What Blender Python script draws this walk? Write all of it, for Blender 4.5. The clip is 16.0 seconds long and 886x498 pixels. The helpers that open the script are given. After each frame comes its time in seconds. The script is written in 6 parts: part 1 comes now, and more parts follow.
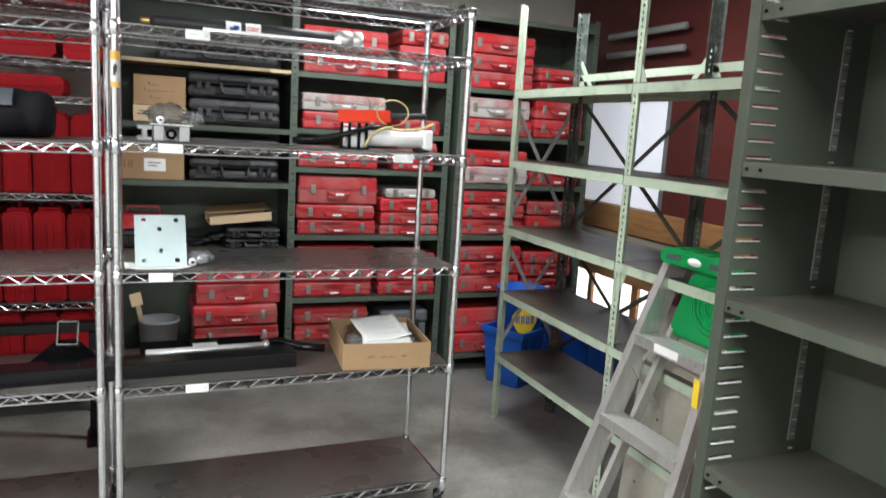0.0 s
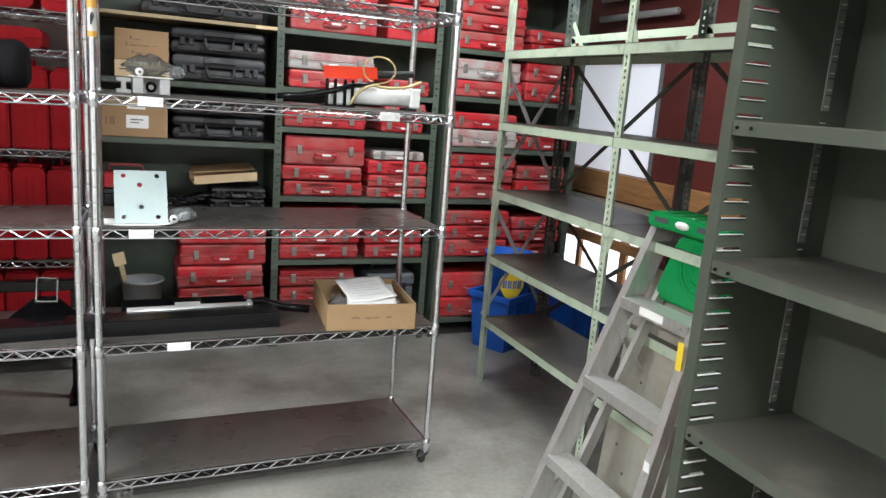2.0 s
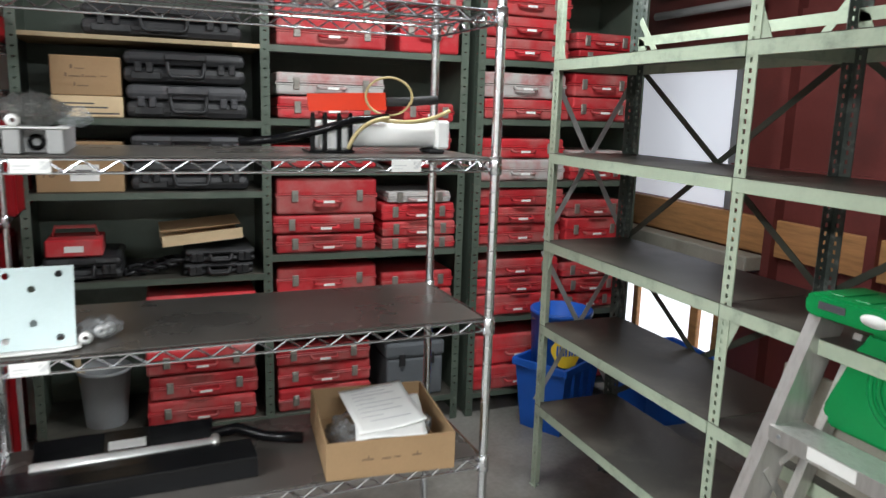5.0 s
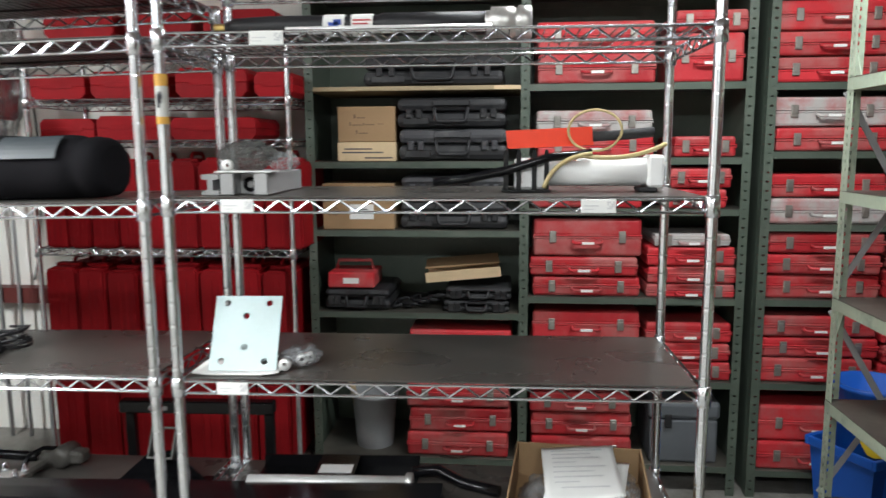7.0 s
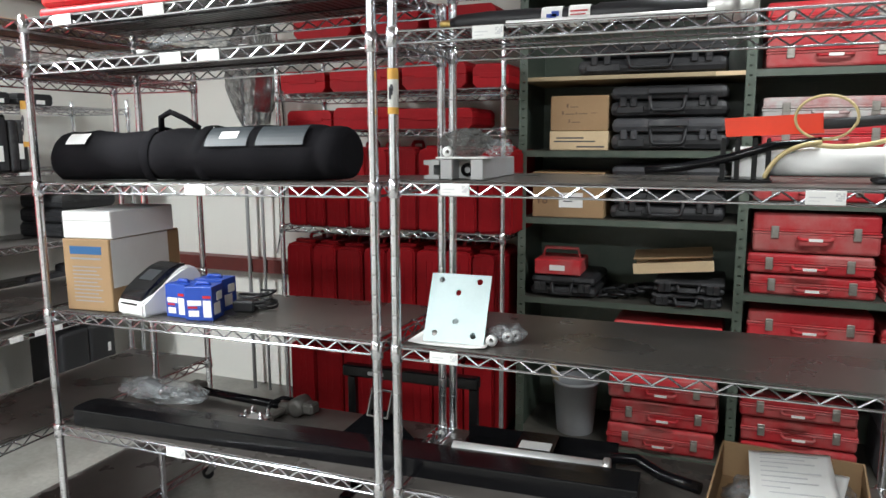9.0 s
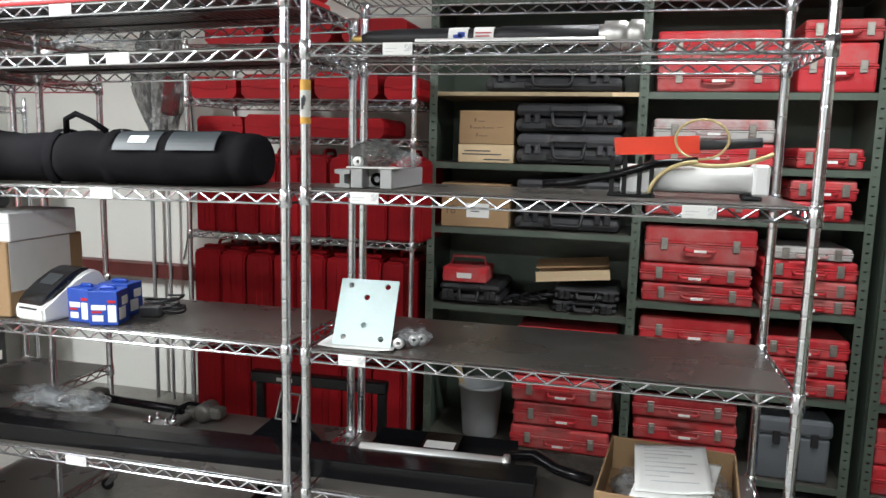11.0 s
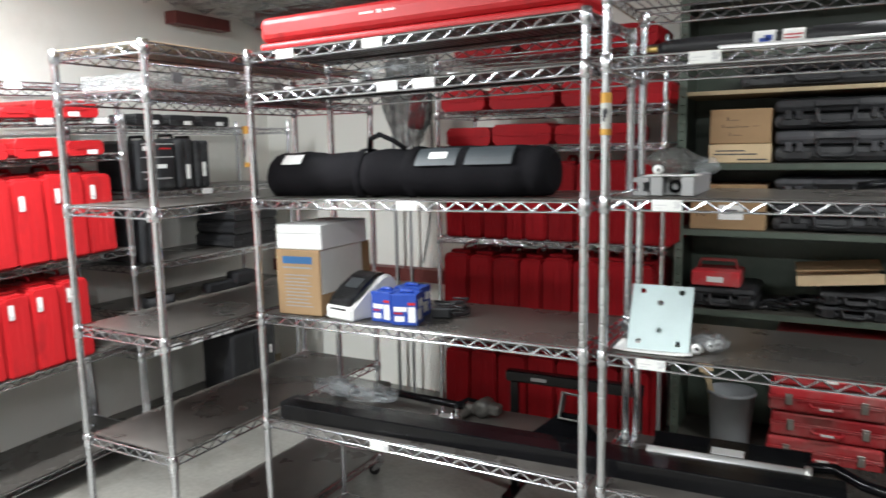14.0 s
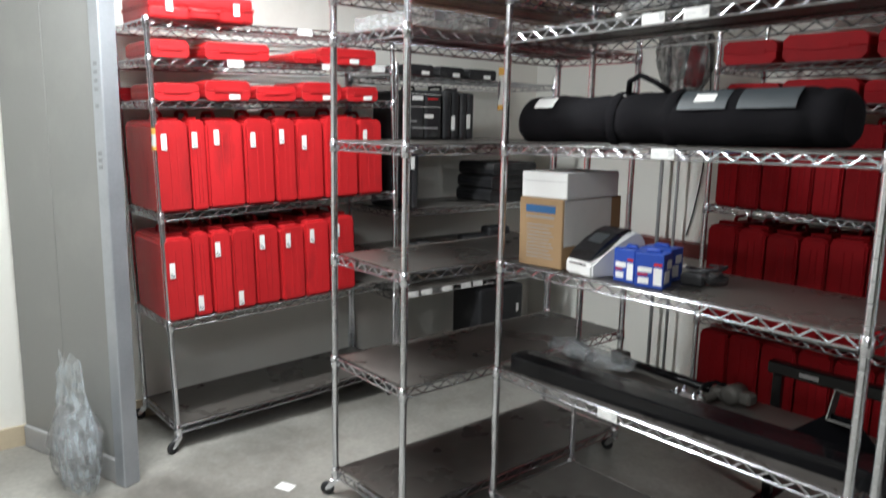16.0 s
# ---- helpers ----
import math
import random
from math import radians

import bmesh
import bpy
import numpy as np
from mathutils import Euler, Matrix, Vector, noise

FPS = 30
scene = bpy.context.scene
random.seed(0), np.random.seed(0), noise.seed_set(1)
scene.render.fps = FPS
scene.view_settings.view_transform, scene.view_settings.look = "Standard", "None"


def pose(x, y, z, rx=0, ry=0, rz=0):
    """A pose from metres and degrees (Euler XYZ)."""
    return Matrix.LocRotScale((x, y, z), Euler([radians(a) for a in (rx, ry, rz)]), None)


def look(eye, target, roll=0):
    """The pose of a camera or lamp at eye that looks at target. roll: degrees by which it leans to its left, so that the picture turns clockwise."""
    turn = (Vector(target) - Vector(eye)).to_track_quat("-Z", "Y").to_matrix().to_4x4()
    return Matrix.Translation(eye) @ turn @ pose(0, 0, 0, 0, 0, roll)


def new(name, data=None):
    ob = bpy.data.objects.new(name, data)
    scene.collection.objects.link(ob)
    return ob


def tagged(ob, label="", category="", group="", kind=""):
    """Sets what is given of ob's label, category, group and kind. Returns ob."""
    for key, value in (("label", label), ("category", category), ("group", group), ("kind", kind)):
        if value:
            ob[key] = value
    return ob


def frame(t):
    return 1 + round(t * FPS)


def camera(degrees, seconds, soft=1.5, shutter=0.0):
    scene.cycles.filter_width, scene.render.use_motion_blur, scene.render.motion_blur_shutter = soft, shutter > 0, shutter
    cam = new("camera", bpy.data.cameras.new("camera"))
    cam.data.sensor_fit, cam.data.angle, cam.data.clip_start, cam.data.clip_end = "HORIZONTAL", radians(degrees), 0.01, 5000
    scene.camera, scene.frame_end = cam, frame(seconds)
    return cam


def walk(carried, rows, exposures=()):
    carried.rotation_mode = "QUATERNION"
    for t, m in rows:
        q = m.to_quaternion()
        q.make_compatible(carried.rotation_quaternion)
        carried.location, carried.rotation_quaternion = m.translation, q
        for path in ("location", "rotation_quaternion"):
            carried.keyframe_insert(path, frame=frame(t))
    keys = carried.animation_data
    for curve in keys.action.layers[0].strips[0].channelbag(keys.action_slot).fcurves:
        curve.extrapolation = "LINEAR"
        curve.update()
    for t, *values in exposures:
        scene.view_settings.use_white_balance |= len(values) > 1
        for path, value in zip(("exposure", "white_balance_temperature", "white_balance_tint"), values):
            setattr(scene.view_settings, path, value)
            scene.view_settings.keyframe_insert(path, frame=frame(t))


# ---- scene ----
cam = camera(62.9, 16.0, soft=1.5, shutter=0.5)
PATH = [
    (0, (0.097, -0.187, 1.567), (0.847, 1.639, 1.247), 3.5),
    (0.5, (0.112, -0.184, 1.542), (0.88, 1.616, 1.128), 3.4),
    (1, (0.124, -0.184, 1.533), (0.893, 1.607, 1.081), 2.8),
    (1.5, (0.125, -0.18, 1.539), (0.904, 1.612, 1.11), 4.4),
    (2, (0.121, -0.17, 1.538), (0.896, 1.628, 1.133), 4.4),
    (2.5, (0.12, -0.162, 1.539), (0.877, 1.642, 1.124), 3.7),
    (3, (0.115, -0.141, 1.543), (0.849, 1.674, 1.132), 3.6),
    (3.5, (0.143, -0.036, 1.546), (0.827, 1.799, 1.141), 1.9),
    (3.7, (0.15, 0.053, 1.555), (0.849, 1.883, 1.151), 2.7),
    (5.8, (0.675, 0.982, 1.596), (1.393, 2.817, 1.26), 0.8),
    (6, (0.735, 1.026, 1.577), (1.169, 2.955, 1.275), -0.3),
    (6.5, (0.76, 0.973, 1.569), (0.697, 2.947, 1.254), -1.0),
    (7, (0.758, 0.749, 1.589), (0.579, 2.722, 1.308), -0.3),
    (7.5, (0.723, 0.653, 1.584), (0.369, 2.587, 1.216), -0.9),
    (8, (0.76, 0.681, 1.586), (0.113, 2.55, 1.284), -0.2),
    (8.2, (0.765, 0.687, 1.583), (0.035, 2.523, 1.274), -0.3),
    (10.3, (0.788, 0.64, 1.585), (0.128, 2.507, 1.306), 0.7),
    (10.5, (0.806, 0.625, 1.584), (0.257, 2.53, 1.32), 1.2),
    (11, (0.804, 0.611, 1.589), (0.306, 2.529, 1.312), 1.4),
    (11.5, (0.764, 0.666, 1.582), (0.075, 2.52, 1.283), 0.3),
    (12, (0.738, 0.699, 1.567), (-0.203, 2.436, 1.257), -1.4),
    (12.5, (0.74, 0.725, 1.555), (-0.258, 2.428, 1.232), -1.3),
    (13, (0.713, 0.71, 1.56), (-0.229, 2.44, 1.211), -2.7),
    (13.5, (0.633, 0.542, 1.599), (-0.205, 2.332, 1.292), -1.9),
    (14, (0.54, 0.428, 1.615), (-0.412, 2.165, 1.338), -1.0),
    (14.5, (0.512, 0.502, 1.601), (-0.642, 2.111, 1.32), 0.9),
    (15, (0.517, 0.572, 1.598), (-0.873, 1.988, 1.348), 2.3),
    (15.5, (0.521, 0.575, 1.587), (-0.975, 1.881, 1.348), 1.4),
    (16, (0.524, 0.573, 1.512), (-0.982, 1.843, 1.17), 1.2),
]
walk(cam, [(t, look(eye, target, roll)) for t, eye, target, roll in PATH], ((0, 0.38), (3.7, 0.3), (5.8, 0.12), (7, 0.12), (11, 0.13), (12.5, 0.09), (14, 0.05), (15, -0.1), (16, -0.48)))

# ---- world and light ----
world = bpy.data.worlds.new("world")
scene.world = world
world.use_nodes = True
wn = world.node_tree.nodes
sky = wn.new("ShaderNodeTexSky")
sky.sky_type = "NISHITA"
sky.sun_disc = False
sky.sun_elevation = radians(40)
sky.sun_rotation = radians(60)
world.node_tree.links.new(sky.outputs[0], wn["Background"].inputs[0])
wn["Background"].inputs[1].default_value = 0.12

UNSEEN_FIXTURES = ((-1.85, 1.45, 90, 120.0, 175), (-1.1, 0.5, 0, 42.0, 175), (0.75, -0.45, 0, 90.0, 180), (1.45, 2.75, 0, 40.0, 180))   # x, y, turn, watts, spread angle; assumed lights out of view, tuned for brightness
CEILING, FLOOR = 2.75, 0.07


# ---- materials ----
def mat(name, color, rough=0.5, metal=0.0, vary=0.15, scale=6.0, fine=60.0, bump=0.1, dirt=None, dirt_amount=0.0,
        dirt_scale=3.0, rough_vary=0.1, random_tint=0.0, stretch=None, ior=1.45, top_dust=None):
    m = bpy.data.materials.new(name)
    m.use_nodes = True
    nt = m.node_tree
    N, L = nt.nodes, nt.links
    b = N["Principled BSDF"]
    b.inputs["Metallic"].default_value = metal
    b.inputs["IOR"].default_value = ior
    tc = N.new("ShaderNodeTexCoord")
    src = tc.outputs["Object"]
    if stretch:
        mp = N.new("ShaderNodeMapping")
        mp.inputs["Scale"].default_value = stretch
        L.new(src, mp.inputs["Vector"])
        src = mp.outputs[0]
    oi = N.new("ShaderNodeObjectInfo")
    off = N.new("ShaderNodeVectorMath")
    off.operation = "MULTIPLY_ADD"
    comb = N.new("ShaderNodeCombineXYZ")
    for i in range(3):
        L.new(oi.outputs["Random"], comb.inputs[i])
    L.new(comb.outputs[0], off.inputs[0])
    off.inputs[1].default_value = (17.0, 31.0, 23.0)
    L.new(src, off.inputs[2])
    vec = off.outputs[0]
    big = N.new("ShaderNodeTexNoise")
    big.inputs["Scale"].default_value = scale
    big.inputs["Detail"].default_value = 5.0
    L.new(vec, big.inputs["Vector"])
    small = N.new("ShaderNodeTexNoise")
    small.inputs["Scale"].default_value = fine
    small.inputs["Detail"].default_value = 3.0
    L.new(vec, small.inputs["Vector"])
    mixn = N.new("ShaderNodeMath")
    mixn.operation = "MULTIPLY_ADD"
    L.new(small.outputs["Fac"], mixn.inputs[0])
    mixn.inputs[1].default_value = 0.4
    L.new(big.outputs["Fac"], mixn.inputs[2])
    ramp = N.new("ShaderNodeValToRGB")
    c = Vector(color)
    ramp.color_ramp.elements[0].position = 0.4
    ramp.color_ramp.elements[1].position = 1.0
    ramp.color_ramp.elements[0].color = (*(c * (1 - vary)), 1)
    ramp.color_ramp.elements[1].color = (*[min(v, 1.0) for v in c * (1 + vary)], 1)
    L.new(mixn.outputs[0], ramp.inputs[0])
    out = ramp.outputs[0]
    if random_tint:
        hsv = N.new("ShaderNodeHueSaturation")
        mr = N.new("ShaderNodeMapRange")
        mr.inputs["To Min"].default_value = 1 - random_tint
        mr.inputs["To Max"].default_value = 1 + random_tint
        L.new(oi.outputs["Random"], mr.inputs["Value"])
        L.new(mr.outputs[0], hsv.inputs["Value"])
        L.new(out, hsv.inputs["Color"])
        out = hsv.outputs[0]
    if dirt:
        dn = N.new("ShaderNodeTexNoise")
        dn.inputs["Scale"].default_value = dirt_scale
        dn.inputs["Detail"].default_value = 8.0
        dn.inputs["Roughness"].default_value = 0.65
        L.new(vec, dn.inputs["Vector"])
        dr = N.new("ShaderNodeValToRGB")
        dr.color_ramp.elements[0].position = 0.62 - 0.4 * dirt_amount
        dr.color_ramp.elements[1].position = 0.82 - 0.3 * dirt_amount
        L.new(dn.outputs["Fac"], dr.inputs[0])
        mx = N.new("ShaderNodeMix")
        mx.data_type = "RGBA"
        L.new(dr.outputs[0], mx.inputs["Factor"])
        L.new(out, mx.inputs[6])
        mx.inputs[7].default_value = (*dirt, 1)
        out = mx.outputs[2]
    L.new(out, b.inputs["Base Color"])
    rr = N.new("ShaderNodeMapRange")
    rr.inputs["To Min"].default_value = max(0.02, rough - rough_vary)
    rr.inputs["To Max"].default_value = min(1.0, rough + rough_vary)
    L.new(big.outputs["Fac"], rr.inputs["Value"])
    L.new(rr.outputs[0], b.inputs["Roughness"])
    if bump:
        bp = N.new("ShaderNodeBump")
        bp.inputs["Strength"].default_value = bump
        bp.inputs["Distance"].default_value = 0.002
        L.new(small.outputs["Fac"], bp.inputs["Height"])
        L.new(bp.outputs[0], b.inputs["Normal"])
    return m


def clear_mat(name, color, rough, alpha):
    m = bpy.data.materials.new(name)
    m.use_nodes = True
    nt = m.node_tree
    b = nt.nodes["Principled BSDF"]
    b.inputs["Base Color"].default_value = (*color, 1)
    b.inputs["Roughness"].default_value = rough
    n = nt.nodes.new("ShaderNodeTexNoise")
    n.inputs["Scale"].default_value = 10.0
    n.inputs["Detail"].default_value = 4.0
    bp = nt.nodes.new("ShaderNodeBump")
    bp.inputs["Strength"].default_value = 0.45
    bp.inputs["Distance"].default_value = 0.01
    nt.links.new(n.outputs["Fac"], bp.inputs["Height"])
    nt.links.new(bp.outputs[0], b.inputs["Normal"])
    mr = nt.nodes.new("ShaderNodeMapRange")
    mr.inputs["From Min"].default_value = 0.35
    mr.inputs["From Max"].default_value = 0.65
    mr.inputs["To Min"].default_value = max(0, alpha - 0.2)
    mr.inputs["To Max"].default_value = min(1, alpha + 0.25)
    nt.links.new(n.outputs["Fac"], mr.inputs["Value"])
    nt.links.new(mr.outputs[0], b.inputs["Alpha"])
    return m


def glow_mat(name, color, strength):
    m = bpy.data.materials.new(name)
    m.use_nodes = True
    b = m.node_tree.nodes["Principled BSDF"]
    b.inputs["Base Color"].default_value = (*color, 1)
    b.inputs["Emission Color"].default_value = (*color, 1)
    b.inputs["Emission Strength"].default_value = strength
    return m


CHROME = mat("chrome", (0.82, 0.84, 0.88), 0.22, 1.0, 0.06, 9, 90, 0.03, rough_vary=0.07, dirt=(0.45, 0.45, 0.46), dirt_amount=0.1, dirt_scale=14)
CHROME_WIRE = mat("chrome_wire", (0.6, 0.61, 0.64), 0.22, 1.0, 0.08, 9, 90, 0.0, rough_vary=0.08)
LINER = mat("shelf_liner", (0.07, 0.063, 0.057), 0.29, 0.0, 0.18, 5, 180, 0.08, dirt=(0.125, 0.116, 0.108), dirt_amount=0.25, dirt_scale=2.5, rough_vary=0.1)
BLACK_GLOSS = mat("glossy_black_plastic", (0.012, 0.012, 0.013), 0.18, 0, 0.2, 10, 140, 0.02, rough_vary=0.05)
SCREEN = mat("dark_screen", (0.05, 0.055, 0.06), 0.15, 0, 0.1, 10, 100, 0, rough_vary=0.03)
BLACK_PLASTIC = mat("black_plastic", (0.018, 0.018, 0.02), 0.45, 0, 0.25, 10, 140, 0.15)
CASE_GREY = mat("worn_charcoal_plastic", (0.052, 0.052, 0.057), 0.55, 0, 0.2, 9, 160, 0.2, dirt=(0.17, 0.17, 0.17), dirt_amount=0.2, dirt_scale=6)
CASE_BLACK = mat("black_case_plastic", (0.019, 0.019, 0.021), 0.5, 0, 0.25, 9, 160, 0.2, dirt=(0.07, 0.07, 0.07), dirt_amount=0.2, dirt_scale=5)
RUBBER = mat("rubber", (0.02, 0.02, 0.022), 0.7, 0, 0.2, 20, 200, 0.2)
RED = mat("red_case_plastic", (0.48, 0.016, 0.02), 0.45, 0, 0.16, 7, 160, 0.12, dirt=(0.2, 0.01, 0.012), dirt_amount=0.2, dirt_scale=7, random_tint=0.14, stretch=(1, 1, 0.35))
RED_STEEL = mat("red_case_painted", (0.48, 0.03, 0.038), 0.42, 0, 0.16, 6, 120, 0.08, dirt=(0.4, 0.15, 0.14), dirt_amount=0.42, dirt_scale=4, random_tint=0.2, ior=1.35)
RED_DUSTY = mat("red_case_dusty", (0.46, 0.06, 0.06), 0.7, 0, 0.2, 6, 120, 0.1, dirt=(0.42, 0.4, 0.385), dirt_amount=0.95, dirt_scale=6, random_tint=0.12)
# Dark red of handles; on the far rack the darkness is painted shade.
RED_DARK_SHADED = mat("dark_and_shaded_red_plastic", (0.27, 0.006, 0.01), 0.6, 0, 0.18, 8, 120, 0.1, random_tint=0.15, ior=1.25)
LATCH = mat("latch_metal", (0.33, 0.31, 0.28), 0.45, 0.7, 0.15, 30, 120, 0.05, rough_vary=0.1)
PAPER = mat("white_label_paper", (0.8, 0.8, 0.78), 0.65, 0, 0.04, 20, 200, 0.02)
FAINT = mat("faint_print", (0.58, 0.58, 0.59), 0.6, 0, 0.1, 20, 200, 0)
PENCIL = mat("brown_pencil", (0.16, 0.1, 0.06), 0.7, 0, 0.2, 30, 200, 0)
INK = mat("label_print", (0.06, 0.06, 0.07), 0.6, 0, 0.1, 20, 200, 0)
GREEN_DARK = mat("dark_green_enamel", (0.055, 0.064, 0.048), 0.5, 0, 0.12, 3, 90, 0.06, dirt=(0.085, 0.085, 0.068), dirt_amount=0.22, dirt_scale=3)
GREEN_SHELF = mat("green_shelf_enamel", (0.078, 0.1, 0.078), 0.42, 0, 0.14, 4, 90, 0.06, dirt=(0.12, 0.135, 0.112), dirt_amount=0.2, dirt_scale=5)
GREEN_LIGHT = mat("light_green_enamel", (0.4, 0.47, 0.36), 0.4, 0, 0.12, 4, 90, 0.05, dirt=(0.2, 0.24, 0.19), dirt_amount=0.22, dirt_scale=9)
# Light green with shade and backlight put into a dark base, pale scuffs over it.
GREEN_SHADED = mat("shaded_scuffed_green_enamel", (0.07, 0.085, 0.075), 0.45, 0, 0.3, 9, 90, 0.06, dirt=(0.26, 0.27, 0.26), dirt_amount=0.28, dirt_scale=22)
GREEN_TOP = mat("worn_green_shelf_top", (0.053, 0.05, 0.042), 0.38, 0, 0.2, 4, 90, 0.06, dirt=(0.13, 0.12, 0.1), dirt_amount=0.35, dirt_scale=3)
CONCRETE = mat("concrete_floor", (0.245, 0.236, 0.214), 0.42, 0, 0.4, 2.2, 45, 0.12, dirt=(0.11, 0.101, 0.088), dirt_amount=0.42, dirt_scale=1.8, rough_vary=0.16)
WHITE_WALL = mat("white_wall_paint", (0.8, 0.79, 0.74), 0.6, 0, 0.03, 1.5, 70, 0.08, dirt=(0.66, 0.64, 0.58), dirt_amount=0.12, dirt_scale=1.2)
RED_WALL = mat("oxide_red_steel", (0.13, 0.03, 0.026), 0.5, 0, 0.2, 1.5, 60, 0.08, dirt=(0.08, 0.025, 0.022), dirt_amount=0.3, dirt_scale=2)
WOOD = mat("pine_board", (0.42, 0.21, 0.085), 0.55, 0, 0.35, 3.0, 14, 0.15, stretch=(14, 1.2, 14))
WOOD_LIGHT = mat("raw_board", (0.36, 0.28, 0.17), 0.65, 0, 0.2, 3.0, 14, 0.15, stretch=(1.2, 14, 14))
CARDBOARD = mat("cardboard", (0.33, 0.21, 0.11), 0.75, 0, 0.1, 6, 110, 0.12, dirt=(0.33, 0.21, 0.11), dirt_amount=0.2, dirt_scale=5)
CARD_LIGHT = mat("light_cardboard", (0.62, 0.47, 0.29), 0.72, 0, 0.1, 6, 110, 0.1)
GREY_PLASTIC = mat("grey_plastic", (0.27, 0.28, 0.29), 0.5, 0, 0.12, 8, 120, 0.1)
SLATE_PLASTIC = mat("slate_grey_plastic", (0.105, 0.115, 0.125), 0.5, 0, 0.15, 8, 120, 0.1)
GREY_PAINT = mat("grey_primer_steel", (0.36, 0.36, 0.36), 0.5, 0.1, 0.1, 10, 100, 0.08)
ZINC = mat("zinc_plate", (0.42, 0.5, 0.5), 0.45, 0.55, 0.06, 12, 160, 0.05, rough_vary=0.08)
ALU = mat("aluminium", (0.56, 0.55, 0.53), 0.38, 0.7, 0.14, 8, 150, 0.1, dirt=(0.42, 0.4, 0.37), dirt_amount=0.2, dirt_scale=9, stretch=(8, 8, 1))
ALU_BRIGHT = mat("machined_aluminium", (0.8, 0.8, 0.79), 0.42, 0.45, 0.05, 12, 150, 0.04)
WHITE_PLASTIC = mat("white_plastic", (0.85, 0.85, 0.84), 0.38, 0, 0.03, 8, 120, 0.02)
STYRO = mat("white_carton", (0.8, 0.8, 0.79), 0.7, 0, 0.03, 12, 240, 0.12)
BLUE_CARD = mat("blue_printed_card", (0.02, 0.065, 0.36), 0.42, 0, 0.08, 8, 120, 0.03)
TEAL_PRINT = mat("dull_blue_print", (0.03, 0.12, 0.28), 0.6, 0, 0.08, 8, 120, 0.03)
BLUE_PLASTIC = mat("blue_plastic", (0.012, 0.11, 0.52), 0.4, 0, 0.1, 6, 120, 0.08)
YELLOW = mat("yellow_print", (0.85, 0.62, 0.04), 0.5, 0, 0.05, 8, 120, 0)
PALE_STICKER = mat("pale_sticker", (0.55, 0.55, 0.52), 0.45, 0.2, 0.08, 20, 120, 0)
ORANGE_TAPE = mat("orange_sticker", (0.62, 0.33, 0.06), 0.5, 0, 0.05, 8, 120, 0)
ORANGE = mat("orange_red_paint", (0.85, 0.05, 0.012), 0.38, 0, 0.06, 8, 120, 0.03)
FABRIC = mat("black_nylon_fabric", (0.0075, 0.007, 0.0085), 0.85, 0, 0.4, 6, 420, 0.5, ior=1.18)
GREY_FABRIC = mat("grey_window_fabric", (0.04, 0.048, 0.054), 0.5, 0, 0.15, 8, 200, 0.1)
GREEN_PLASTIC = mat("green_ladder_plastic", (0.0, 0.24, 0.06), 0.4, 0, 0.1, 8, 120, 0.08)
HOSE_CLEAR = mat("amber_hose", (0.55, 0.44, 0.22), 0.25, 0, 0.1, 8, 120, 0.0)
BLACK_STEEL = mat("black_painted_steel", (0.005, 0.005, 0.006), 0.17, 0, 0.25, 8, 120, 0.02, rough_vary=0.1, ior=1.35)
BRASS = mat("brass", (0.7, 0.5, 0.18), 0.3, 1.0, 0.1, 20, 120, 0)
PARTITION = mat("grey_partition_panel", (0.25, 0.25, 0.24), 0.45, 0, 0.05, 2, 60, 0.05, dirt=(0.29, 0.29, 0.275), dirt_amount=0.2, dirt_scale=1.5)
WORN_PANEL = mat("worn_pale_paint", (0.33, 0.31, 0.26), 0.5, 0, 0.14, 5, 80, 0.05, dirt=(0.22, 0.2, 0.16), dirt_amount=0.3, dirt_scale=4)
GALV = mat("galvanised_edge", (0.42, 0.44, 0.47), 0.4, 0.6, 0.12, 6, 80, 0.05)
POLY = clear_mat("clear_polythene", (0.5, 0.53, 0.55), 0.1, 0.2)
POLY_GREY = clear_mat("grey_crumpled_polythene", (0.11, 0.11, 0.105), 0.12, 0.6)
POLY_SMOOTH = clear_mat("smooth_bluish_polythene", (0.6, 0.67, 0.72), 0.12, 0.24)
POLY_SMOOTH.node_tree.nodes["Bump"].inputs["Strength"].default_value = 0.2
POLY_DARK = clear_mat("creased_polythene", (0.26, 0.26, 0.26), 0.12, 0.38)
POLY_BLACK = clear_mat("smoky_dark_polythene", (0.05, 0.05, 0.052), 0.15, 0.5)
TRAY_CLEAR = clear_mat("clear_tray_plastic", (0.6, 0.62, 0.63), 0.12, 0.24)
TRAY_CLEAR.node_tree.nodes["Bump"].inputs["Strength"].default_value = 0.02
INSULATION = mat("ceiling_insulation", (0.26, 0.22, 0.2), 0.8, 0, 0.3, 4, 40, 0.5, dirt=(0.14, 0.07, 0.05), dirt_amount=0.4, dirt_scale=2)
DAY_PANEL = glow_mat("daylit_sheet", (0.86, 0.89, 0.98), 0.36)
DAY_SKY = glow_mat("bright_daylight", (0.9, 0.94, 1.0), 1.3)
TUBE_GLOW = glow_mat("tube_glow", (1.0, 0.98, 0.93), 6.0)
DULL_IRON = mat("dull_dark_iron", (0.1, 0.094, 0.085), 0.5, 0.3, 0.3, 14, 90, 0.2)
WORN_IRON = mat("worn_grey_iron", (0.14, 0.137, 0.13), 0.42, 0.4, 0.3, 14, 90, 0.15)
WORN_GALV = mat("dull_galvanised_strip", (0.2, 0.2, 0.185), 0.5, 0.3, 0.2, 9, 80, 0.05)
SKIRT = mat("tan_base_trim", (0.5, 0.42, 0.3), 0.6, 0, 0.1, 6, 80, 0.05)


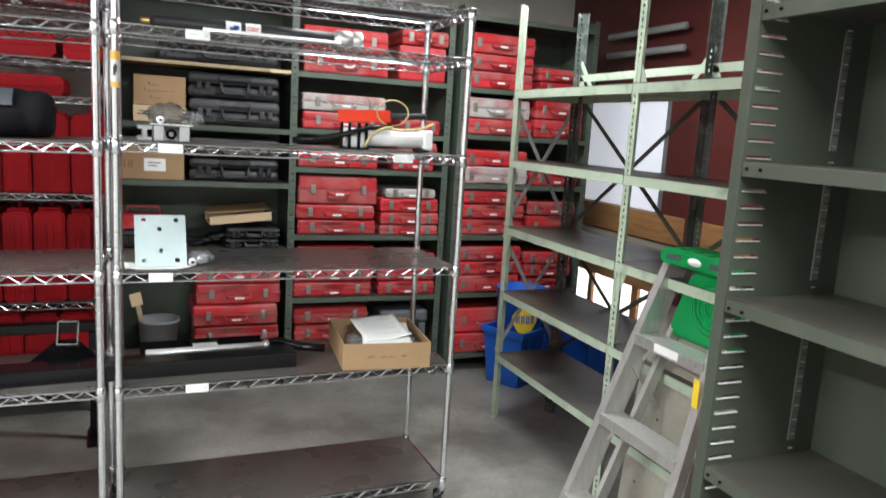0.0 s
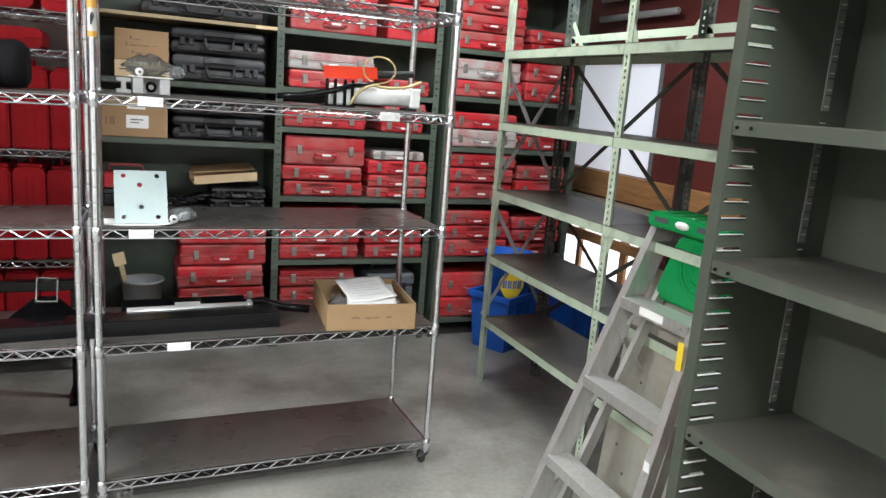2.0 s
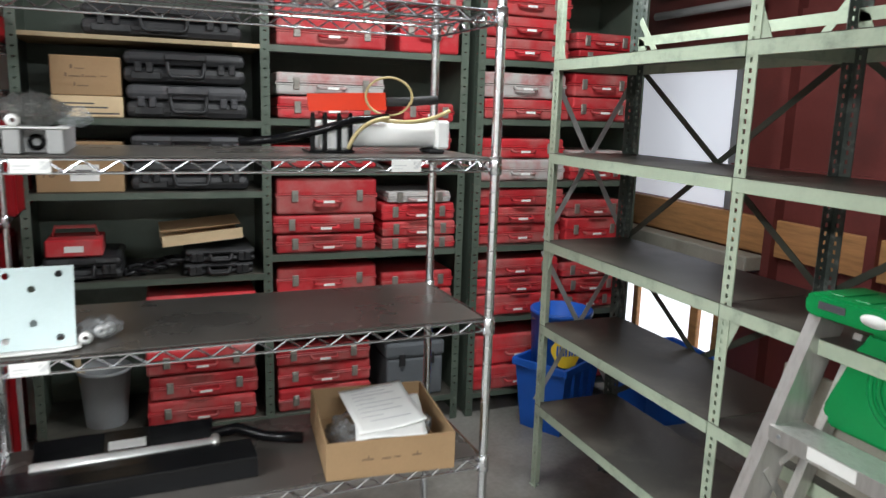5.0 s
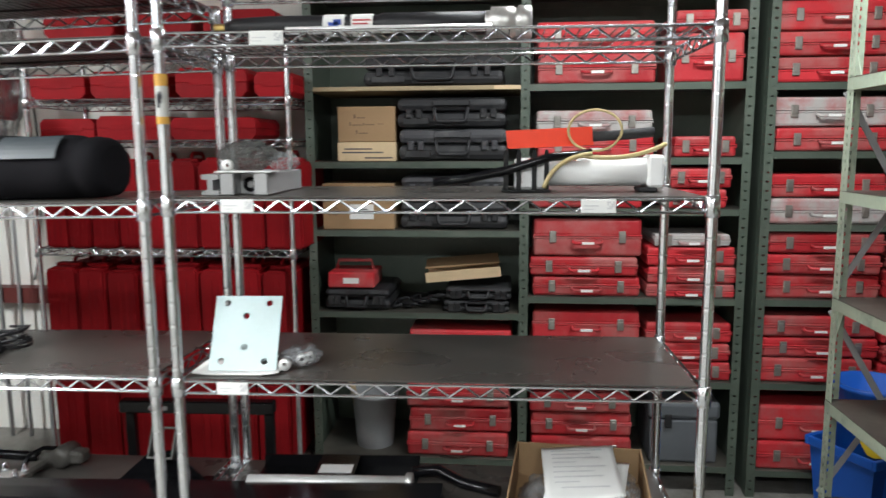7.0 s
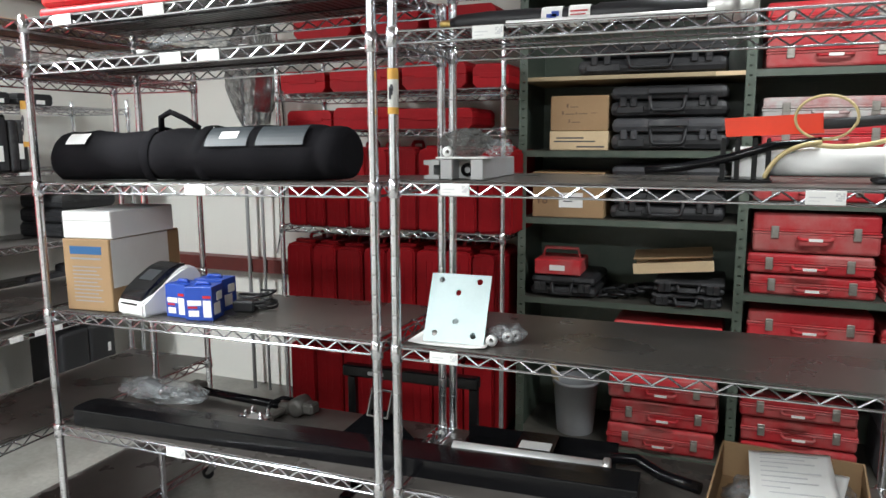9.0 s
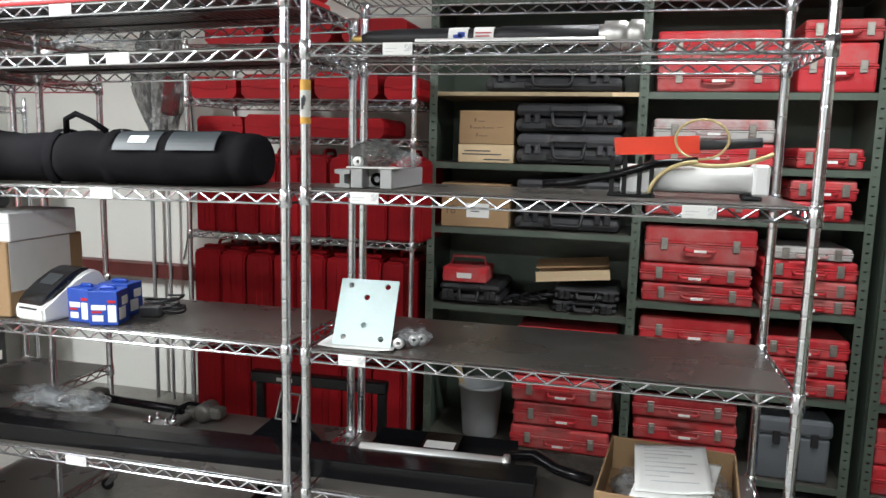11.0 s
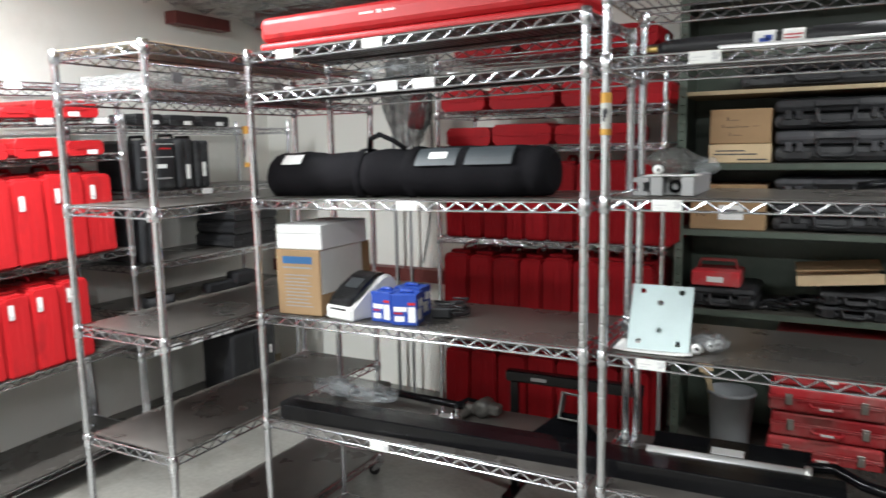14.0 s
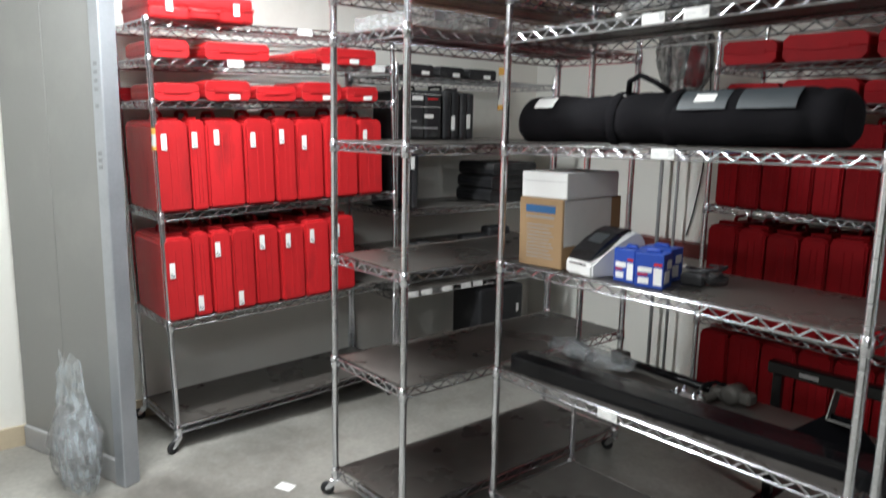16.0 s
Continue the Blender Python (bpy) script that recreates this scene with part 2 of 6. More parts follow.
# ---- mesh helpers ----
def bbox(bm, x0, y0, z0, x1, y1, z1, bevel=0.0, seg=1):
    vs = [bm.verts.new((x, y, z)) for z in (z0, z1) for y in (y0, y1) for x in (x0, x1)]
    fs = [bm.faces.new([vs[i] for i in q]) for q in ((0, 2, 3, 1), (4, 5, 7, 6), (0, 1, 5, 4), (2, 6, 7, 3), (0, 4, 6, 2), (1, 3, 7, 5))]
    if bevel > 0:
        es = {e for f in fs for e in f.edges}
        bmesh.ops.bevel(bm, geom=list(es), offset=bevel, segments=seg, affect="EDGES", profile=0.5)
    return vs


def rod(bm, a, b, r, n=6, r2=None, caps=True):
    a, b = Vector(a), Vector(b)
    w = (b - a).normalized()
    u = w.orthogonal().normalized()
    v = w.cross(u)
    r2 = r if r2 is None else r2
    ra = [bm.verts.new(a + (u * math.cos(k * math.tau / n) + v * math.sin(k * math.tau / n)) * r) for k in range(n)]
    rb = [bm.verts.new(b + (u * math.cos(k * math.tau / n) + v * math.sin(k * math.tau / n)) * r2) for k in range(n)]
    for k in range(n):
        f = bm.faces.new((ra[k], ra[(k + 1) % n], rb[(k + 1) % n], rb[k]))
        f.smooth = n > 6
    if caps:
        bm.faces.new(ra[::-1])
        bm.faces.new(rb)


def lathe(bm, prof, n=16, axis="z", at=(0, 0, 0), cap=True):
    rings = []
    for r, h in prof:
        ring = []
        for k in range(n):
            c, s = r * math.cos(k * math.tau / n), r * math.sin(k * math.tau / n)
            p = {"z": (c, s, h), "x": (h, c, s), "y": (s, h, c)}[axis]
            ring.append(bm.verts.new((p[0] + at[0], p[1] + at[1], p[2] + at[2])))
        rings.append(ring)
    for a, b in zip(rings, rings[1:]):
        for k in range(n):
            f = bm.faces.new((a[k], a[(k + 1) % n], b[(k + 1) % n], b[k]))
            f.smooth = True
    if cap:
        bm.faces.new(rings[0][::-1])
        bm.faces.new(rings[-1])


def tube(bm, pts, r, n=8):
    """A round tube along points."""
    pts = [Vector(p) for p in pts]
    rings = []
    u = None
    for i, p in enumerate(pts):
        w = (pts[min(i + 1, len(pts) - 1)] - pts[max(i - 1, 0)]).normalized()
        u = w.orthogonal().normalized() if u is None else (u - w * u.dot(w)).normalized()
        v = w.cross(u)
        rings.append([bm.verts.new(p + (u * math.cos(k * math.tau / n) + v * math.sin(k * math.tau / n)) * r) for k in range(n)])
    for a, b in zip(rings, rings[1:]):
        for k in range(n):
            bm.faces.new((a[k], a[(k + 1) % n], b[(k + 1) % n], b[k])).smooth = True
    bm.faces.new(rings[0][::-1])
    bm.faces.new(rings[-1])


def prism(bm, outline, axis, lo, hi):
    """A flat outline of (a, b) pushed along an axis from lo to hi."""
    def at(a, b, h):
        return {"x": (h, a, b), "y": (a, h, b), "z": (a, b, h)}[axis]
    p = [bm.verts.new(at(a, b, lo)) for a, b in outline]
    q = [bm.verts.new(at(a, b, hi)) for a, b in outline]
    n = len(outline)
    for k in range(n):
        bm.faces.new((p[k], p[(k + 1) % n], q[(k + 1) % n], q[k]))
    bm.faces.new(p[::-1])
    bm.faces.new(q)


def smooth_arc(p0, p1, p2, n=10):
    p0, p1, p2 = Vector(p0), Vector(p1), Vector(p2)
    return [p0 * (1 - t) ** 2 + p1 * 2 * t * (1 - t) + p2 * t * t for t in (i / n for i in range(n + 1))]


def mesh_of(name, bm, material, extra=()):
    bmesh.ops.recalc_face_normals(bm, faces=bm.faces)
    me = bpy.data.meshes.new(name)
    bm.to_mesh(me)
    bm.free()
    me.materials.append(material)
    for e in extra:
        me.materials.append(e)
    return me


def part(name, bm, material, parent=None, label="", m=None):
    me = bm if isinstance(bm, bpy.types.Mesh) else mesh_of(name, bm, material)
    ob = new(name, me)
    ob.parent = parent
    if m is not None:
        ob.matrix_basis = m
    if label:
        ob["label"] = label
    return ob


def thing(name, m=None, label="", category="", group="", kind=""):
    ob = new(name)
    ob.empty_display_size = 0.05
    if m is not None:
        ob.matrix_basis = m
    return tagged(ob, label, category, group, kind)


def box_part(name, dims, material, parent=None, bevel=0.0, label="", m=None, seg=1):
    bm = bmesh.new()
    bbox(bm, *dims, bevel=bevel, seg=seg)
    return part(name, bm, material, parent, label, m)


def structure(name, dims, material, label, category=""):
    ob = box_part(name, dims, material)
    return tagged(ob, label, category or name.split("_")[0], kind="structure")


# ---- setting ----
WX, WY, EX, SY, FY = -2.97, 4.33, 3.2, -2.6, 4.95
structure("floor", (WX - 0.3, SY - 0.3, FLOOR - 0.12, EX + 0.3, FY + 0.3, FLOOR), CONCRETE, "grey stained smooth concrete warehouse floor")
structure("wall_west", (WX - 0.15, SY, 0.0, WX, WY + 0.15, CEILING), WHITE_WALL, "white painted wall behind the wire racks")
structure("wall_north", (WX, WY, 0.0, -0.15, WY + 0.15, CEILING), WHITE_WALL, "off-white painted wall behind the racks")
structure("wall_north_2", (-0.15, FY, 0.0, EX + 0.15, FY + 0.15, CEILING), WHITE_WALL, "off-white painted wall behind the green shelving")
structure("wall_return", (-0.15, WY + 0.15, 0.0, -0.05, FY, CEILING), WHITE_WALL, "short off-white wall behind the green shelving")
# South wall is never in view; its white is chosen to bounce light back.
structure("wall_south", (WX, SY - 0.15, 0.0, EX + 0.15, SY, CEILING), WHITE_WALL, "plain wall assumed out of view, white for bounce light")
structure("ceiling", (WX - 0.15, SY - 0.15, CEILING, EX + 0.15, FY + 0.15, CEILING + 0.12), INSULATION, "dark insulated ceiling")


def east_wall():
    """Oxide-red steel wall with one tall daylit opening."""
    bm = bmesh.new()
    y0, y1, z0, z1, z2, z3 = 3.66, 4.8, 0.22, 0.77, 1.12, 1.87
    bbox(bm, EX, SY, 0, EX + 0.15, y0, CEILING)
    bbox(bm, EX, y1, 0, EX + 0.15, FY, CEILING)
    for a, b in ((0, z0), (z1, z2), (z3, CEILING)):
        bbox(bm, EX, y0, a, EX + 0.15, y1, b)
    for y in (0.4, 1.2, 2.0, 2.75, 3.3):
        bbox(bm, EX - 0.06, y, 0, EX, y + 0.05, CEILING)
    for z in (1.32, 2.05):
        bbox(bm, EX - 0.03, SY, z, EX, y0 - 0.01, z + 0.05)
    w = part("wall_east", bm, RED_WALL)
    tagged(w, "dark oxide-red steel wall with ribs and a bright opening", "wall", kind="structure")
    win = thing("window_1", pose(EX, 0, 0), "tall translucent white daylit sheet in the wall", "window", kind="structure")
    box_part("pane", (0.05, y0, z2, 0.06, y1, z3), DAY_PANEL, win)
    box_part("edge_strip", (0.02, y0, z2 - 0.06, 0.045, y0 + 0.07, z3), GALV, win, 0.003, "pale bluish strip along the sheet's edge")
    low = thing("window_2", pose(EX, 0, 0), "low bright opening crossed by pine timbers", "window", kind="structure")
    box_part("pane", (0.08, y0, z0, 0.09, y1, z1), DAY_SKY, low)
    box_part("rail", (-0.035, 2.3, 0.94, -0.005, FY - 0.02, 1.12), WOOD, win, 0.004, "varnished pine rail under the sheet")
    box_part("ledge", (-0.16, 3.35, 0.86, -0.04, FY - 0.02, 0.935), WORN_PANEL, win, 0.006, "pale steel ledge under the rail")
    box_part("rail", (0.0, y0 - 0.02, 0.585, 0.035, y1, 0.655), WOOD, low, 0.004, "pine timber across the low opening")
    for y, w_ in ((3.69, 0.05), (3.86, 0.07), (4.42, 0.05)):
        box_part("upright", (0.036, y, z0, 0.066, y + w_, z1), WOOD, low, 0.004, "pine upright in the low opening")


east_wall()


def partition():
    """A grey panel that stands out from the west wall, with a galvanised end post."""
    p0, p1 = Vector((WX, 1.13, 0)), Vector((-2.33, 1.36, 0))
    run = (p1 - p0).length
    turn = math.degrees(math.atan2(p1.y - p0.y, p1.x - p0.x))
    t = thing("partition", pose(p0.x, p0.y, FLOOR, 0, 0, turn), "light grey sheet partition with a galvanised end post", "partition", kind="structure")
    bm = bmesh.new()
    for k in range(2):
        bbox(bm, 0.02 + (run - 0.05) * k / 2, -0.018, 0.1, 0.02 + (run - 0.05) * (k + 1) / 2 - 0.002, 0.018, CEILING - FLOOR - 0.003, 0.002)
    part("panel", bm, PARTITION, t)
    box_part("foot_rail", (0.02, -0.03, 0.0, run - 0.03, 0.03, 0.1), GREY_PAINT, t, 0.004, "grey steel foot rail")
    bm = bmesh.new()
    bbox(bm, run - 0.03, -0.035, 0, run + 0.03, 0.035, CEILING - FLOOR - 0.003, 0.004)
    part("end_post", bm, GALV, t, "galvanised steel end post")
    bm = bmesh.new()
    for k, z in enumerate((1.62, 1.59, 1.56, 1.53, 1.47, 1.3, 1.275, 1.25)):
        bbox(bm, run - 0.012, -0.037, z, run + 0.008, -0.0353, z + 0.014)
    part("stamped_marks", bm, GREY_PLASTIC, t)


partition()
structure("trim_base", (WX, SY, FLOOR, WX + 0.015, 1.16, FLOOR + 0.09), SKIRT, "tan base trim along the wall", "trim")
structure("trim_base_2", (WX, 1.4, FLOOR, WX + 0.015, WY, FLOOR + 0.09), SKIRT, "tan base trim along the wall", "trim")
structure("beam_1", (WX + 0.02, WY - 0.1, 2.42, -0.15, WY, 2.54), RED_WALL, "dark red-brown timber beam under the ceiling", "beam")
structure("beam_2", (WX + 0.001, 3.5, 2.36, WX + 0.09, 3.93, 2.43), RED_WALL, "red-brown timber end under the ceiling film", "beam")
structure("rail_1", (-2.9, WY - 0.09, 0.79, -0.2, WY - 0.002, 0.87), RED_WALL, "brown timber rail along the white wall", "rail")


# Added batten with an area lamp; none is seen, its place is assumed.
def unseen_fixture(x, y, turn, watts, spread):
    t = thing("unseen_ceiling_light", pose(x, y, CEILING - 0.001, 0, 0, turn), "assumed white fluorescent batten light, out of view on the ceiling", "light")
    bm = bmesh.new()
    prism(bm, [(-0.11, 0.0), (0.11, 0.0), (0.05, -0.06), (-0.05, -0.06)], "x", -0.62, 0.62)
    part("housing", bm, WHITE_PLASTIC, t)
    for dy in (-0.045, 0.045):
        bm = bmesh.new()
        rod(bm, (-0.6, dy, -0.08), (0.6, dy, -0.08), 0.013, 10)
        part("tube", bm, TUBE_GLOW, t, "glowing tube of the assumed batten light")
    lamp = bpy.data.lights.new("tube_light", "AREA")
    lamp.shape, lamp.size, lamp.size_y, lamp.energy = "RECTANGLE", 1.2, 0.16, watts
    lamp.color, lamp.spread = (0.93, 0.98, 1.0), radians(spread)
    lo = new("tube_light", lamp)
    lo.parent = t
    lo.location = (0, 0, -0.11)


for f_ in UNSEEN_FIXTURES:
    unseen_fixture(*f_)


# ---- wire racks ----
LEN, DEP = 1.19, 0.43     # between post centres


def shelf_mesh():
    bm = bmesh.new()
    g = 0.014
    for y in (0.0, DEP):
        rod(bm, (g, y, 0.014), (LEN - g, y, 0.014), 0.0034)
        rod(bm, (g, y, -0.014), (LEN - g, y, -0.014), 0.0034)
        n = 34
        for i in range(n):
            a, b = g + (LEN - 2 * g) * i / n, g + (LEN - 2 * g) * (i + 1) / n
            s = 0.012 if i % 2 else -0.012
            rod(bm, (a, y, s), (b, y, -s), 0.0026, 5, caps=False)
    for x in (0.0, LEN):
        rod(bm, (x, g, 0.014), (x, DEP - g, 0.014), 0.0034)
        rod(bm, (x, g, -0.014), (x, DEP - g, -0.014), 0.0034)
        n = 12
        for i in range(n):
            a, b = g + (DEP - 2 * g) * i / n, g + (DEP - 2 * g) * (i + 1) / n
            s = 0.012 if i % 2 else -0.012
            rod(bm, (x, a, s), (x, b, -s), 0.0026, 5, caps=False)
    for i in range(46):
        x = 0.03 + (LEN - 0.06) * i / 45
        rod(bm, (x, 0, 0.013), (x, DEP, 0.013), 0.0018, 4, caps=False)
    for y in (DEP * 0.33, DEP * 0.67):
        rod(bm, (0, y, 0.008), (LEN, y, 0.008), 0.003, 5, caps=False)
    return mesh_of("shelf", bm, CHROME_WIRE)


def liner_mesh():
    bm = bmesh.new()
    bbox(bm, 0.012, 0.006, 0.0165, LEN - 0.012, DEP - 0.006, 0.0205, 0.001)
    return mesh_of("liner", bm, LINER)


def collar_mesh():
    bm = bmesh.new()
    lathe(bm, [(0.0132, -0.024), (0.0168, -0.022), (0.0155, 0.022), (0.0132, 0.024)], 16)
    return mesh_of("collar", bm, CHROME)


def post_mesh(h):
    prof = [(0.0125, 0.0)]
    z = 0.03
    while z < h - 0.02:
        prof += [(0.0125, z - 0.006), (0.0125, z - 0.0014), (0.01215, z), (0.0125, z + 0.0014), (0.0125, z + 0.006)]
        z += 0.0254 * 2
    prof += [(0.0125, h), (0.009, h + 0.006)]
    bm = bmesh.new()
    lathe(bm, prof, 14)
    return mesh_of("post", bm, CHROME)


def label_mesh():
    bm = bmesh.new()
    bbox(bm, -0.037, -0.0075, -0.014, 0.037, -0.0055, 0.015, 0.0006)
    return mesh_of("shelf_label", bm, PAPER)


def print_mesh():
    bm = bmesh.new()
    for i in range(4):
        for j in range(4):
            if (i * 3 + j * 5) % 4 != 1:
                bbox(bm, 0.018 + i * 0.0042, -0.0082, -0.006 + j * 0.0042, 0.0216 + i * 0.0042, -0.0074, -0.0024 + j * 0.0042)
    bbox(bm, -0.031, -0.0082, 0.0, 0.0, -0.0074, 0.0022)
    bbox(bm, -0.031, -0.0082, -0.007, -0.01, -0.0074, -0.0055)
    return mesh_of("label_print", bm, FAINT)


SHELF, LINERM, COLLAR, LABELM, PRINTM = shelf_mesh(), liner_mesh(), collar_mesh(), label_mesh(), print_mesh()
POSTS = {}


def caster(parent, x, y, turn):
    bm = bmesh.new()
    for s in (-0.012, 0.012):
        prism(bm, [(-0.014, 0.074), (0.02, 0.074), (0.046, 0.034), (0.038, 0.026), (0.02, 0.034), (-0.006, 0.06)], "y", s - 0.0015, s + 0.0015)
    bbox(bm, -0.016, -0.015, 0.072, 0.022, 0.015, 0.078, 0.002)
    lathe(bm, [(0.016, 0.078), (0.018, 0.084), (0.013, 0.092), (0.012, 0.13)], 14, "z")
    c = part("caster", bm, CHROME, parent, "", pose(x, y, FLOOR, 0, 0, turn) @ Matrix.Diagonal((0.88, 0.88, 0.88, 1)))
    bm = bmesh.new()
    lathe(bm, [(0.012, -0.008), (0.027, -0.0085), (0.031, -0.005), (0.031, 0.005), (0.027, 0.0085), (0.012, 0.008)], 20, "y", (0.038, 0, 0.031))
    part("wheel", bm, RUBBER, c, "black rubber wheel")
    bm = bmesh.new()
    rod(bm, (0.038, -0.0145, 0.031), (0.038, 0.0145, 0.031), 0.006, 8)
    part("axle_bolt", bm, CHROME, c)
    return c


def wire_rack(m, levels, top, label, liners=(), labels=(), slope=0.0):
    """levels: heights of the shelves; liners: indices with a dark sheet; labels: (level index, place along the front)."""
    t = thing("wire_rack", m, label, "wire rack", "chrome wire racks")
    foot = 0.142
    h = round(top - foot, 3)
    if h not in POSTS:
        POSTS[h] = post_mesh(h)
    for x, y in ((0, 0), (LEN, 0), (0, DEP), (LEN, DEP)):
        p = part("post", POSTS[h], CHROME, t, "", pose(x, y, foot))
        for z in levels:
            part("collar", COLLAR, CHROME, p, "", pose(0, 0, z - foot + slope * x))
        caster(t, x, y, {(0, 0): 200, (LEN, 0): 98, (0, DEP): 130, (LEN, DEP): 60}[(x, y)])
    shelves = []
    for i, z in enumerate(levels):
        s = part("shelf", SHELF, CHROME_WIRE, t, "", pose(0, 0, z, 0, -math.degrees(slope), 0))
        shelves.append(s)
        if i in liners:
            part("liner", LINERM, LINER, s, "dark smooth shelf liner")
        for k, x in labels:
            if k == i:
                part("shelf_label", LABELM, PAPER, s, "white paper shelf label", pose(x, 0, 0))
                part("label_print", PRINTM, INK, s, "faint grey printed code on the label", pose(x, 0, 0))
    return t


R_LV = (0.165, 0.651, 1.04, 1.46, 1.82, 1.99)
L_LV = (0.16, 0.637, 1.024, 1.431, 1.792, 1.925)
S_LV = (0.165, 0.616, 1.01, 1.425, 1.79, 1.93)
W_LV = (0.166, 0.637, 1.102, 1.562, 1.732, 1.88)
B_LV = (0.166, 0.60, 0.80, 1.04, 1.405, 1.735)
N_LV = (0.165, 0.62, 1.15, 1.605, 1.775, 2.02)
wire_rack(pose(0, 2.305, 0, 0, 0, 1.2), R_LV, 2.0, "chrome wire rack with dark lined shelves and plate", (0, 1, 2, 3),
                   ((1, 0.245), (2, 0.13), (3, 0.16), (3, 0.95), (4, 0.24), (5, 0.6)))


def on_left_rack(x, y, z, rx=0, ry=0, rz=0):
    """A place on a shelf of the left rack, whose shelves rise a little to the right."""
    return pose(x, y - 0.02 * (x + 1.243) + 0.008, z + 0.0166 * (x + 1.243), 0, -0.95, 0) @ pose(0, 0, 0, rx, ry, rz)


LEAN_W = pose(0, 1.592, 1.1, 1.8, 0, 0) @ pose(0, -1.592, -1.1)     # the loaded rack leans along the wall
wire_rack(pose(-1.243, 2.328, 0, 0, 0, -1.4), L_LV, 1.95, "chrome wire rack with dark lined shelves and bag", (0, 1, 2, 3, 4, 5),
                   ((1, 0.5), (3, 0.63), (4, 0.57), (4, 0.7), (5, 0.17), (5, 0.52)), slope=0.0166)
wire_rack(pose(-1.313, 1.962, 0, 0, 0, 90), S_LV, 1.945, "narrow end of an almost empty chrome wire rack", (0, 1, 2, 3))
wire_rack(LEAN_W @ pose(-2.49, 1.592, 0, 0, 0, 90), W_LV, 1.895, "chrome wire rack against the wall full of red cases", (0, 1, 2, 3),
                   ((4, 0.36), (4, 0.82), (4, 1.1), (5, 0.7)))
wire_rack(pose(-2.49, 2.785, 0, 0, 0, 90), B_LV, 1.80, "chrome wire rack in the corner with black cases", (0, 1, 2, 3, 4), ((4, 0.5), (1, 0.119), (1, 0.216), (1, 0.362), (1, 0.502), (1, 0.594)))
wire_rack(pose(-1.25, 3.66, 0) @ Matrix.Diagonal((0.94, 1, 1, 1)), N_LV, 2.07, "chrome wire rack at the far wall with red cases", (0, 1))


# ---- steel shelving ----
def slotted(bm, x, y, z0, z1, du, w, slot_w, slot_h, pitch, t=0.0018):
    """A thin upright strip of width w along du ('x' or 'y') with a column of real slots."""
    def b(a0, a1, c0, c1):
        if du == "x":
            bbox(bm, x + a0, y - t / 2, c0, x + a1, y + t / 2, c1)
        else:
            bbox(bm, x - t / 2, y + a0, c0, x + t / 2, y + a1, c1)
    e = (w - slot_w) / 2
    b(0, e, z0, z1)
    b(w - e, w, z0, z1)
    z = z0
    while z < z1:
        b(e, w - e, z, min(z + pitch - slot_h, z1))
        z += pitch


def tray_shelf(name, x0, x1, y0, y1, z, lip, parent, material, top_material, brace=True):
    """A folded sheet shelf: its top at z, a lip hanging at the front and the back."""
    bm = bmesh.new()
    t = 0.002
    bbox(bm, x0, y0, z - lip, x1, y0 + t, z - t, 0)
    bbox(bm, x0, y0 + t, z - lip, x1, y0 + 0.014, z - lip + t, 0)
    bbox(bm, x0, y1 - t, z - lip, x1, y1, z - t, 0)
    s = part(name, bm, material, parent)
    bm = bmesh.new()
    bbox(bm, x0, y0, z - t, x1, y1, z + 0.001, 0.0006)
    part("shelf_top", bm, top_material, s, "worn scuffed shelf top")
    return s


def back_unit(x0, x1, levels, label, wood=()):
    y0, y1, top = 3.83, 4.28, 2.3
    t = thing("shelving_unit", pose(0, 0, 0), label, "shelving", "green back shelving")
    for xs, s in ((x0, 1), (x1, -1)):
        bm = bmesh.new()
        if s < 0 and x1 == 0.825:
            bm.free()
            continue
        if s > 0 and x0 == 0.825:
            slotted(bm, xs - 0.019, y0, FLOOR, top, "x", 0.038, 0.013, 0.0065, 0.0381)
        else:
            slotted(bm, xs if s > 0 else xs - 0.036, y0, FLOOR, top, "x", 0.036, 0.013, 0.0065, 0.0381)
        slotted(bm, xs, y0, FLOOR, top, "y", 0.036, 0.013, 0.0065, 0.0381)
        part("upright", bm, GREEN_SHELF, t)
        bm = bmesh.new()
        bbox(bm, xs - 0.0015, y0 + 0.036, FLOOR + 0.02, xs + 0.0015, y1, top)
        part("side_panel", bm, GREEN_SHELF, t)
    box_part("back_panel", (x0, y1, FLOOR + 0.02, x1, y1 + 0.003, top), GREEN_SHELF, t)
    for i, z in enumerate(levels):
        if i in wood:
            box_part("wooden_shelf", (x0 + 0.005, y0 + 0.004, z - 0.018, x1 - 0.005, y1 - 0.004, z), WOOD_LIGHT, t, 0.002, "raw light wooden board")
            box_part("board_end", (x1 - 0.13, y0 + 0.0015, z - 0.0175, x1 - 0.012, y0 + 0.0035, z - 0.001), CARD_LIGHT, t, 0, "paler strip on the front of the board near its right end")
        else:
            tray_shelf("shelf", x0 + 0.004, x1 - 0.004, y0 + 0.003, y1 - 0.003, z, 0.028, t, GREEN_SHELF, GREEN_TOP)
    return t


B1 = (0.2, 0.868, 1.23, 1.525, 1.84, 2.25)
B2 = (0.2, 0.58, 0.945, 1.325, 1.538, 1.842, 2.25)
B3 = (0.19, 0.582, 0.945, 1.262, 1.56, 1.835, 2.25)
back_unit(-0.11, 0.825, B1, "dark green steel shelving bay with mixed boxes", (4,))
back_unit(0.825, 1.745, B2, "dark green steel shelving bay stacked with red cases")
back_unit(1.795, 2.72, B3, "dark green steel shelving bay stacked with red cases")


